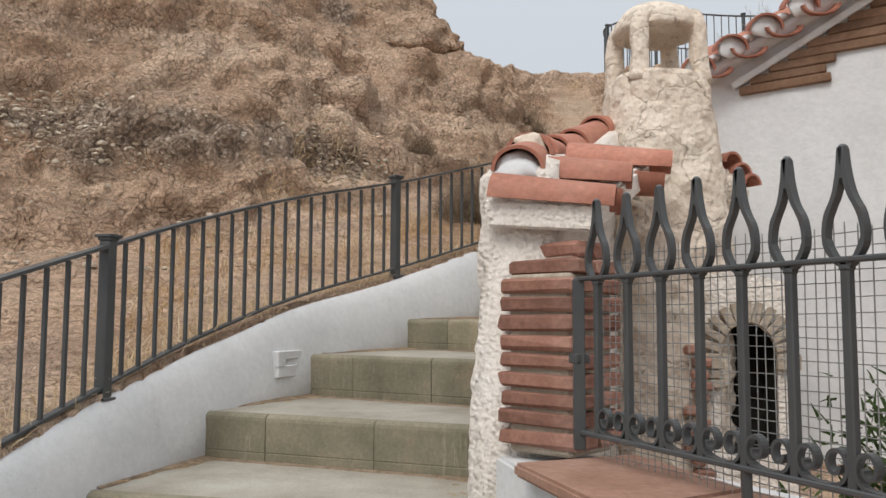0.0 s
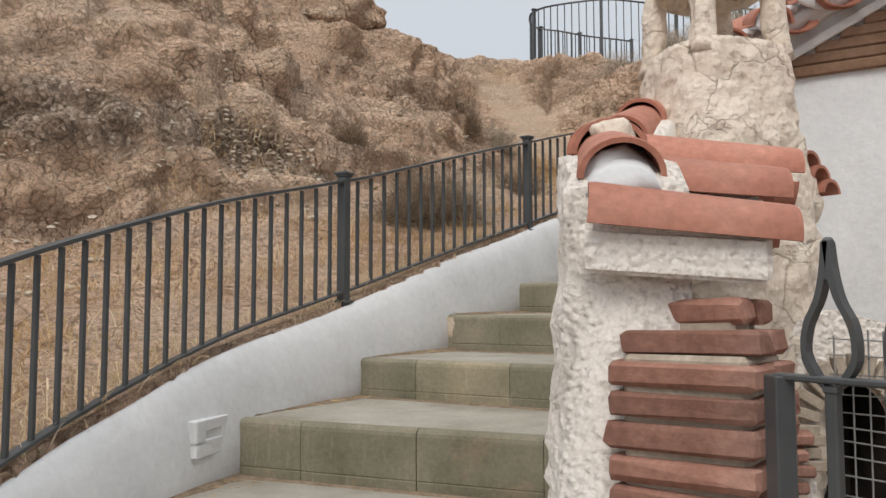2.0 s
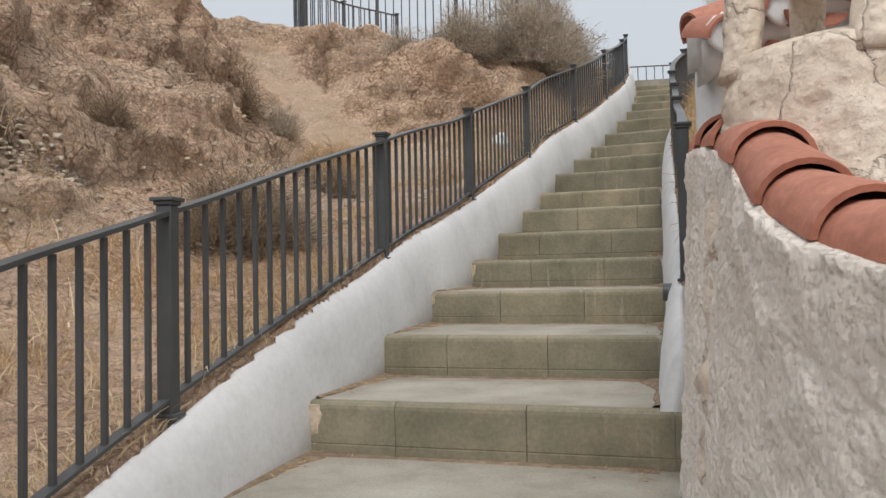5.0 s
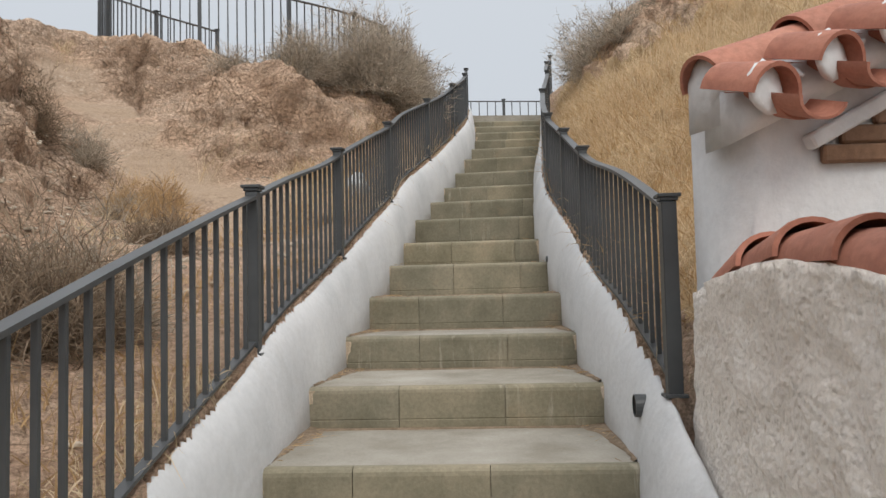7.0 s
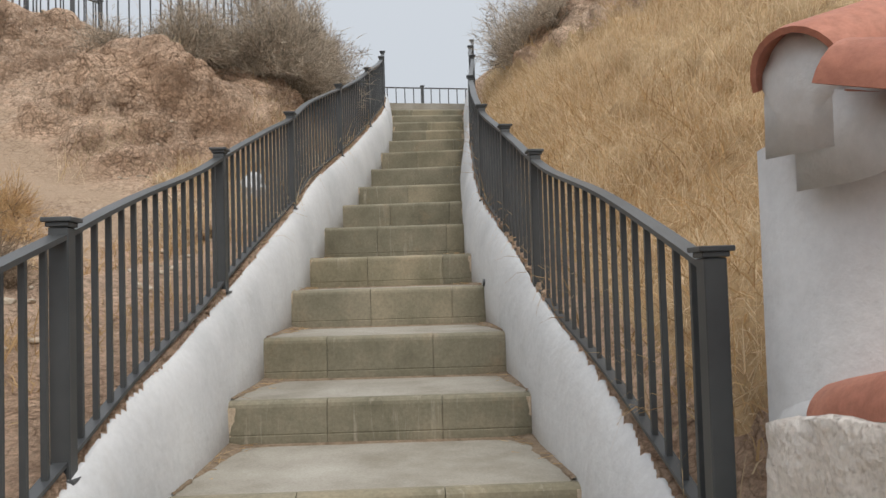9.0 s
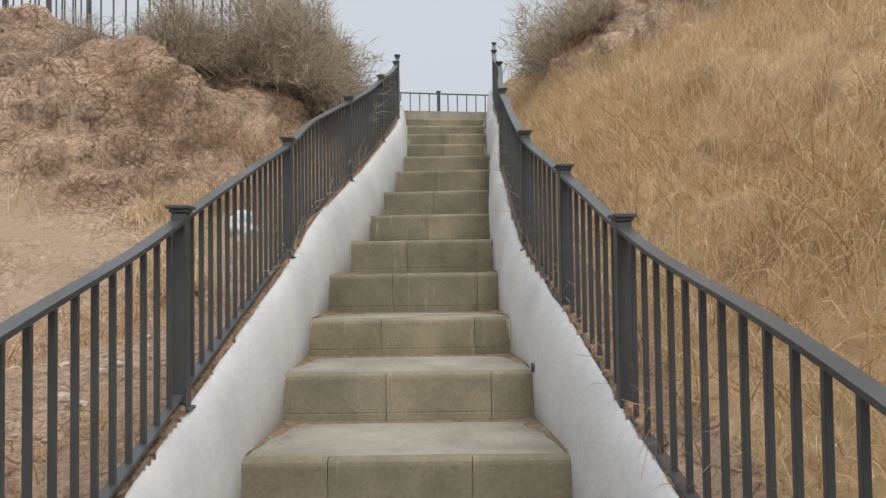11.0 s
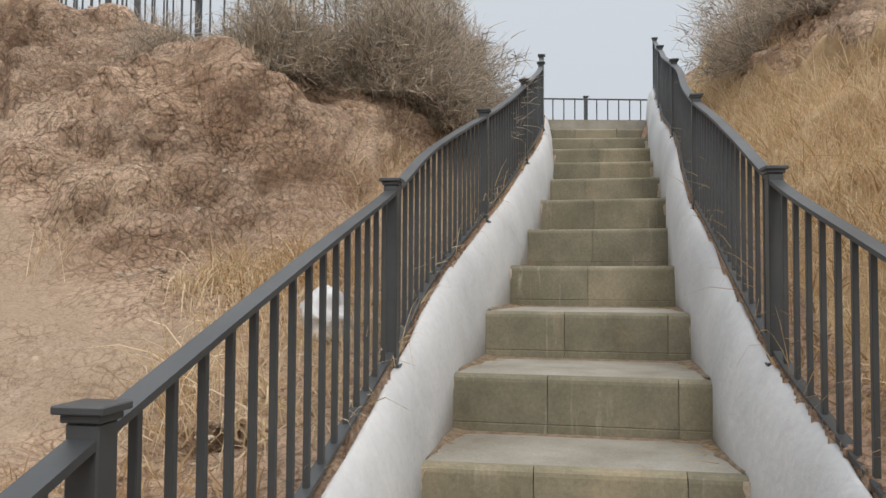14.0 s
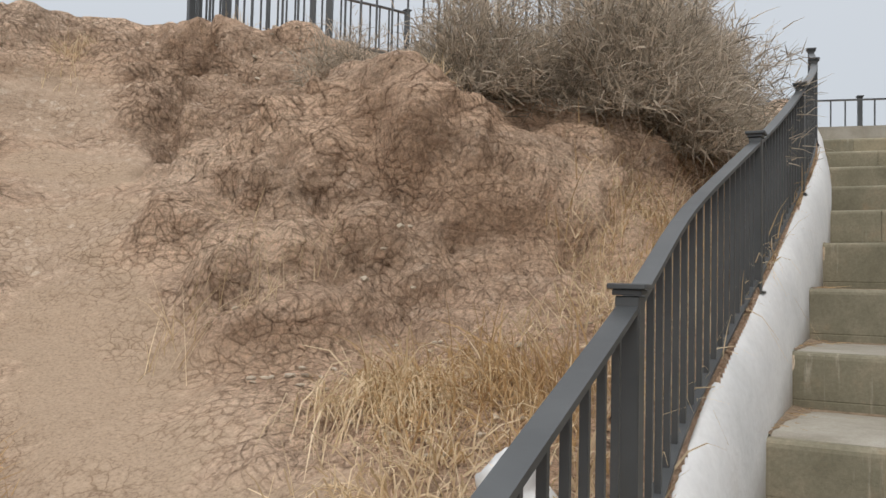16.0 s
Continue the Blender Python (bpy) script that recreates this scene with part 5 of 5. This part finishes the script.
def pipe_mouth(name, label, k, rise, r, out):
    ob = root(name, label, "drain pipe")
    ob.matrix_world = fitting_pose(RIGHT, k, rise, -1, out)
    bm = bmesh.new()
    ring = [(r * math.cos(t), r * math.sin(t)) for t in np.linspace(0, 2 * math.pi, 21)[:-1]]
    inner = [(x * 0.86, y * 0.86) for x, y in ring]
    a = [bm.verts.new((x, 0.012, y)) for x, y in ring]
    b = [bm.verts.new((x, 0.012, y)) for x, y in inner]
    c = [bm.verts.new((x, -0.05, y)) for x, y in ring]
    for i in range(20):
        j = (i + 1) % 20
        bm.faces.new((a[i], a[j], b[j], b[i]))
        bm.faces.new((a[i], c[i], c[j], a[j]))
    part("rim", bm, IRON, ob)
    # a flat near-black disc in place of the pipe's shaded depth
    bm = bmesh.new()
    b = [bm.verts.new((x, 0.006, y)) for x, y in inner]
    bm.faces.new(b)
    part("hole", bm, DARK_HOLLOW, ob, "dark pipe mouth")


pipe_mouth("drain_pipe", "round drain pipe mouth in the white wall", 12.1, 0.17, 0.040, 0.008)
pipe_mouth("drain_pipe", "small drain hole in the white wall", 15.95, 0.03, 0.022, -0.022)


# ---- plants and stones ----
def ribbons(name, base, way, length, wide, bend, mat, parent=None, label="", segments=3):
    """Many thin tapering blades in one mesh: from base along way, bending down by bend."""
    rng = np.random.default_rng(len(base))
    way = way / np.linalg.norm(way, axis=1, keepdims=True)
    side = np.cross(way, rng.normal(size=way.shape))
    side /= np.linalg.norm(side, axis=1, keepdims=True) + 1e-9
    verts, n = [], segments + 1
    for k in range(n):
        t = k / segments
        p = base + way * (length * t)[:, None]
        p[:, 2] -= bend * length * t * t
        w = (wide * (1 - 0.8 * t))[:, None]
        verts += [p - side * w, p + side * w]
    verts = np.stack(verts, 1).reshape(-1, 3)
    start = np.arange(len(base))[:, None] * (2 * n)
    quads = np.concatenate([start + np.array([2 * k, 2 * k + 1, 2 * k + 3, 2 * k + 2]) for k in range(segments)], 1).reshape(-1, 4)
    me = bpy.data.meshes.new(name)
    me.vertices.add(len(verts))
    me.vertices.foreach_set("co", verts.ravel())
    me.loops.add(quads.size)
    me.loops.foreach_set("vertex_index", quads.ravel().astype(np.int32))
    me.polygons.add(len(quads))
    me.polygons.foreach_set("loop_start", np.arange(0, quads.size, 4))
    me.update(calc_edges=True)
    me.materials.append(mat)
    ob = new(name, me)
    ob.parent = parent
    if label:
        ob["label"] = label
    return ob


def heights(x, y):
    i = np.clip(np.searchsorted(GX, x), 0, len(GX) - 1)
    j = np.clip(np.searchsorted(GY, y), 0, len(GY) - 1)
    return pz[j, i]


def grass(name, label, x, y, per, tall, spread, mat, seed, bend=0.5, wide=0.0028, comb=(0, 0)):
    """Tufts of dry grass at the places x, y; comb: a common lean."""
    rng = np.random.default_rng(seed)
    n = len(x) * per
    bx = np.repeat(x, per) + rng.normal(0, spread * 0.3, n)
    by = np.repeat(y, per) + rng.normal(0, spread * 0.3, n)
    ang = rng.uniform(0, 2 * math.pi, n)
    lean = np.abs(rng.normal(0.45, 0.35, n))
    way = np.stack([np.cos(ang) * lean + comb[0], np.sin(ang) * lean + comb[1], np.ones(n)], 1)
    length = np.repeat(rng.uniform(0.55, 1.1, len(x)), per) * tall * rng.uniform(0.45, 1.1, n)
    base = np.stack([bx, by, heights(bx, by) - 0.02], 1)
    ob = ribbons(name, base, way, length, wide * rng.uniform(0.6, 1.4, n), bend * rng.uniform(0.3, 1.2, n), mat)
    return tagged(ob, label, "grass", kind="stuff")


def beside(edge_index, k0, k1, d0, d1, n, seed, left):
    rng = np.random.default_rng(seed)
    k = rng.uniform(k0, k1, n)
    d = d0 + (d1 - d0) * rng.uniform(0, 1, n)
    i = np.minimum(k.astype(int), STEPS - 2)
    e = LEFT if left else RIGHT
    ex, ey = np.array([p.x for p in e]), np.array([p.y for p in e])
    hx, hy = np.array([heading(c).x for c in range(STEPS)]), np.array([heading(c).y for c in range(STEPS)])
    f = k - i
    x, y = ex[i] + (ex[i + 1] - ex[i]) * f, ey[i] + (ey[i + 1] - ey[i]) * f
    s = 1 if left else -1
    return x - hy[i] * d * s, y + hx[i] * d * s


def clustered(x, y, seed, share=0.55, scale=1.3):
    """Keeps the places that fall in patches."""
    v = fbm(np.array(x) * scale, np.array(y) * scale, np.zeros(len(x)), 3, seed)
    keep = v > np.quantile(v, 1 - share)
    return x[keep], y[keep]


def below_rocks(x, y, spare=0.0):
    i = np.clip(np.searchsorted(GX, x), 0, len(GX) - 1)
    j = np.clip(np.searchsorted(GY, y), 0, len(GY) - 1)
    keep = rocky[j, i] < 0.5 + spare
    return x[keep], y[keep]


# golden slope beside the right-hand railing
x, y = below_rocks(*beside(0, 12.0, 24, 0.3, 4.4, 7000, 1, False))
grass("slope_grass", "tall golden dry grass covering the slope", x, y, 13, 0.36, 0.25, STRAW, 2, 0.75, 0.0021, (-0.45, -0.35))
x, y = beside(0, 14.0, 23.5, 0.6, 3.0, 900, 3, False)
x, y = clustered(x, y, 31, 0.4, 1.6)
grass("slope_grass", "darker matted grass in hollows of the slope", x, y, 14, 0.34, 0.25, STRAW_DARK, 4, 0.9, 0.0024, (-0.4, -0.3))
x, y = beside(0, 12.0, 23, 0.2, 0.9, 420, 5, False)
grass("slope_grass", "loose brownish dry grass against the railing", x, y, 8, 0.40, 0.2, STRAW_DARK, 6, 0.8, 0.003, (-0.35, 0.0))
# straw behind the left railing
x, y = beside(0, 3, 11.5, 0.25, 2.0, 1500, 8, True)
x, y = clustered(x, y, 3, 0.6)
grass("bank_grass", "flattened straw on the strip behind the railing", x[::2], y[::2], 12, 0.26, 0.2, STRAW_DARK, 9, 0.9)
grass("bank_grass", "bright straw lying between the railing and the bank", x[1::4], y[1::4], 14, 0.28, 0.2, STRAW, 19, 0.9)
x, y = beside(0, 10.5, 16, 0.2, 1.1, 420, 10, True)
x, y = clustered(x, y, 5, 0.5)
grass("bank_grass", "sparse dry grass between the bank and the railing", x, y, 9, 0.28, 0.2, STRAW_DARK, 11, 0.8)
x, y = beside(0, 16.2, 20.5, 0.15, 0.85, 260, 12, True)
grass("bank_grass", "bent straw spilling towards the railing", x, y, 12, 0.42, 0.2, STRAW, 13, 1.0, 0.003, (-0.2, -0.35))
x, y = beside(0, 19.5, 23.5, 0.1, 0.9, 160, 14, True)
grass("bank_grass", "brown dry grass under the large bush", x, y, 12, 0.35, 0.2, STRAW_DARK, 15, 0.8)
tufts = [(1.15, 10.4), (1.3, 10.6), (0.95, 10.15), (1.2, 9.9), (0.75, 9.65), (0.9, 9.5), (0.6, 9.3), (1.15, 11.15), (1.2, 11.3), (1.35, 11.25), (1.3, 14.2), (1.4, 14.3), (2.6, 14.7), (2.35, 14.5), (3.3, 12.6)]
rng = np.random.default_rng(21)
x = np.repeat(np.array([t[0] for t in tufts]), 5) + rng.normal(0, 0.07, len(tufts) * 5)
y = np.repeat(np.array([t[1] for t in tufts]), 5) + rng.normal(0, 0.07, len(tufts) * 5)
grass("grass_tufts", "scattered tufts of pale dry grass on the bank", x, y, 16, 0.26, 0.12, STRAW, 22, 0.6)
x, y = beside(0, 5.5, 12, 0.1, 0.28, 420, 16, True)
grass("bank_grass", "low straw along the back of the railing", x, y, 8, 0.2, 0.2, STRAW, 17, 0.9)
# straw litter in the corners of the treads
rng = np.random.default_rng(29)
x, y = 2.78 + rng.normal(0, 0.10, 26), 11.18 + rng.normal(0, 0.06, 26)
grass("straw_clump", "drooping clump of long pale straw on the bank", x, y, 26, 0.55, 0.16, STRAW, 30, 1.25, 0.0032, (-0.15, -0.75))
x, y = 3.05 + rng.normal(0, 0.16, 40), 11.05 + rng.normal(0, 0.16, 40)
grass("straw_clump", "tangled pinkish straw between bank and railing", x, y, 18, 0.48, 0.2, STRAW_DARK, 31, 0.9, 0.003, (-0.25, -0.35))
x, y = 2.3 + rng.normal(0, 0.14, 12), 11.85 + rng.normal(0, 0.06, 12)
grass("straw_clump", "thin leafless stalks on the bare bank", x, y, 9, 0.42, 0.2, STRAW, 32, 0.35, 0.0022, (0.1, -0.4))
rng = np.random.default_rng(33)
pts, ways = [], []
for k in range(6, 22):
    for e, s, n in ((LEFT, 1, 26), (RIGHT, -1, 16)):
        for _ in range(n):
            t = rng.beta(2.2, 1.0)
            p = e[k].lerp(e[k + 1], t) + across(k) * s * abs(rng.normal(0.01, 0.07))
            pts.append((p.x, p.y, LEFT[k].z + 0.010 + rng.uniform(0, 0.008)))
            a = rng.uniform(0, 6.28)
            ways.append((math.cos(a), math.sin(a), rng.uniform(-0.02, 0.12)))
pts, ways = np.array(pts), np.array(ways)
tagged(ribbons("straw_litter", pts, ways, rng.uniform(0.02, 0.09, len(pts)), np.full(len(pts), 0.0018), np.zeros(len(pts)), STRAW_DARK), "dry straw and dirt in the corners of the steps", "litter", kind="stuff")


def bush(name, label, lumps, n, mat, seed, twig=0.13, wide=0.0028, group=""):
    """A leafless shrub: forked stems from its foot and a dense cloud of short twigs in several rounded lumps (x, y, z, radius, height)."""
    rng = np.random.default_rng(seed)
    ob = root(name, label, "bush", (lumps[0][0], lumps[0][1], lumps[0][2]), group)
    o = np.array(ob.location)
    total = sum(l[3] ** 2 for l in lumps)
    base, way, stem_b, stem_w, stem_l = [], [], [], [], []
    for x, y, z, r, h in lumps:
        m = int(n * r * r / total)
        d = rng.normal(size=(m, 3))
        d /= np.linalg.norm(d, axis=1, keepdims=True)
        d[:, 2] = np.abs(d[:, 2]) * 1.05 - 0.15
        rad = rng.uniform(0.1, 1.05, m) ** 0.6
        uneven = 1 + 0.6 * fbm(d[:, 0] * 2.8 + x, d[:, 1] * 2.8 + y, d[:, 2] * 2.8, 3, seed, 0.6)
        p = np.stack([x + d[:, 0] * r * rad * uneven, y + d[:, 1] * r * rad * uneven, z + d[:, 2] * h * rad * uneven], 1)
        base.append(p - o)
        way.append(d * 0.9 + rng.normal(0, 0.7, (m, 3)) + np.array([0, 0, 0.45]))
        for _ in range(max(8, int(60 * r))):
            a, e = rng.uniform(0, 6.28), rng.uniform(0.3, 1.4)
            stem_b.append((x + rng.normal(0, r * 0.2) - o[0], y + rng.normal(0, r * 0.2) - o[1], z - 0.05 - o[2]))
            stem_w.append((math.cos(a), math.sin(a), e))
            stem_l.append(r * rng.uniform(0.7, 1.2))
    base, way = np.concatenate(base), np.concatenate(way)
    m = len(base)
    tagged(ribbons("crown", base, way, twig * rng.uniform(0.4, 1.3, m), wide * rng.uniform(0.6, 1.4, m), rng.uniform(-0.1, 0.4, m), mat, ob, "dense dry twigs", 2), kind="stuff")
    k = len(stem_b)
    tagged(ribbons("stem", np.array(stem_b), np.array(stem_w), np.array(stem_l), np.full(k, 0.006), np.full(k, 0.1), TWIG, ob, "bare woody stems", 3), kind="stuff")
    return ob


def on_ground(x, y, r, h, lift=0.0):
    return (x, y, float(heights(np.array([x]), np.array([y]))[0]) + lift, r, h)


bush("bush", "large dry grey-brown bush on the crest of the bank", [on_ground(4.4, 12.85, 0.68, 0.9), on_ground(3.6, 13.0, 0.52, 0.55), on_ground(5.0, 13.2, 0.62, 1.05), on_ground(5.5, 13.75, 0.45, 1.0), on_ground(6.0, 14.3, 0.28, 0.85), on_ground(4.75, 12.7, 0.42, 0.5)], 70000, TWIG_GREEN, 51, 0.14, 0.0034)
bush("bush", "dry grey bush at the top of the grassy slope", [on_ground(6.95, 11.5, 0.5, 0.65), on_ground(6.9, 11.0, 0.5, 0.5), on_ground(7.25, 11.95, 0.45, 0.75), on_ground(7.3, 10.5, 0.5, 0.4), on_ground(7.4, 9.9, 0.4, 0.3)], 20000, TWIG_GREEN, 52, 0.13, 0.0034)
for n, (x, y, r, h, count, mat) in enumerate(((0.06, 7.78, 0.34, 0.50, 6000, TWIG), (0.24, 8.0, 0.30, 0.40, 4000, TWIG_GREEN), (-0.57, 8.83, 0.17, 0.24, 1500, TWIG), (0.62, 11.45, 0.17, 0.42, 1500, TWIG), (1.12, 11.85, 0.24, 0.24, 1500, TWIG_GREEN), (1.42, 11.1, 0.34, 0.24, 2600, STRAW_DARK), (1.15, 10.9, 0.22, 0.2, 1200, TWIG_GREEN), (1.2, 10.5, 0.24, 0.2, 1200, STRAW_DARK), (1.0, 9.35, 0.24, 0.32, 2000, TWIG), (3.0, 13.4, 0.3, 0.3, 1500, TWIG_GREEN))):
    rnd = random.Random(n + 3)
    tufts = [on_ground(x, y, r * 0.75, h)] + [on_ground(x + rnd.uniform(-0.9, 0.9) * r, y + rnd.uniform(-0.6, 0.6) * r, r * rnd.uniform(0.4, 0.6), h * rnd.uniform(0.5, 0.9)) for _ in range(4)]
    bush("bush", "small dry twiggy bush rooted in the bank", tufts, count, mat, 60 + n, 0.13, 0.0024, "small bushes on the bank")
shrub = bush("shrub", "green leafy shrub in the yard behind the fence", [(1.78, 3.72, 0.82, 0.30, 0.50), (1.95, 3.6, 0.82, 0.28, 0.42)], 3600, SHRUB, 80, 0.07, 0.008)

# stones lying on the bank
rng = np.random.default_rng(70)
verts, faces = [], []
probe = bmesh.new()
bmesh.ops.create_icosphere(probe, subdivisions=1, radius=1.0)
ball = np.array([v.co[:] for v in probe.verts])
tri = np.array([[v.index for v in f.verts] for f in probe.faces])
probe.free()
sx, sy = rng.uniform(-4.2, 4.0, 4200), rng.uniform(5.5, 14.5, 4200)
bx, by = rng.uniform(-4.2, -0.7, 5000), rng.uniform(6.4, 8.5, 5000)
bz = heights(bx, by)
bed = (bz > 2.65) & (bz < 3.3)
d, _ = to_line(sx, sy, EDGE_L)
v = fbm(sx * 0.8, sy * 0.8, np.zeros(4200), 3, 12)
off = np.array([min(math.hypot(a - c, b - e) for c, e in ((1.3, 13.9), (1.5, 13.3), (1.6, 12.7), (1.72, 12.1), (1.8, 11.6), (1.9, 11.1), (1.75, 10.6), (1.4, 10.2), (2.2, 10.6))) for a, b in zip(sx, sy)])
keep = (d > 0.35) & (v > -0.05) & (off > 0.55)
sx, sy = np.concatenate([sx[keep], bx[bed]]), np.concatenate([sy[keep], by[bed]])
for x, y in zip(sx, sy):
    size = 0.009 + (0.034 if y < 10.4 else 0.02) * rng.beta(1.0, 3.8)
    shape = ball * (1 + rng.normal(0, 0.16, (len(ball), 1))) * np.array([rng.uniform(0.8, 1.5), rng.uniform(0.7, 1.2), rng.uniform(0.4, 0.8)]) * size
    a = rng.uniform(0, 6.28)
    shape = shape @ np.array([[math.cos(a), math.sin(a), 0], [-math.sin(a), math.cos(a), 0], [0, 0, 1]])
    faces.append(tri + len(verts) * len(ball))
    verts.append(shape + np.array([x, y, float(heights(np.array([x]), np.array([y]))[0]) + size * 0.2]))
me = bpy.data.meshes.new("stones")
me.from_pydata(np.concatenate(verts).tolist(), [], np.concatenate(faces).tolist())
me.materials.append(STONE)
tagged(new("stones", me), "small loose stones scattered over the earth bank", "stones", kind="stuff")
# the boulder on the skyline
bm = bmesh.new()
lump(bm, V(0, 0, 0), (0.52, 0.42, 0.34), 8, 0.4, 5)
for v in bm.verts:
    v.co += v.co.normalized() * (0.05 * noise.fractal(v.co * 4, 0.9, 2.0, 5))
boulder = add_mesh("boulder", bm, EARTH, smooth=True)
boulder.location = (-0.92, 11.0, 5.05)
tagged(boulder, "large rounded earthen boulder on the ridge", "boulder")
# a crumpled white sack lying behind the railing
bm = bmesh.new()
lump(bm, V(0, 0, 0), (0.085, 0.075, 0.10), 21, 0.5, 4)
for v in bm.verts:
    fold = 0.022 * (1 - abs(noise.noise(v.co * 14)) * 2.2) + 0.008 * noise.noise(v.co * 40)
    v.co += v.co.normalized() * fold
    v.co.z = max(v.co.z, -0.08)
sack = add_mesh("plastic_sack", bm, WHITE, smooth=True)
sack.location = (2.89, 10.43, ground_at(2.89, 10.43) + 0.075)
tagged(sack, "crumpled white plastic sack lying in dry grass", "sack")
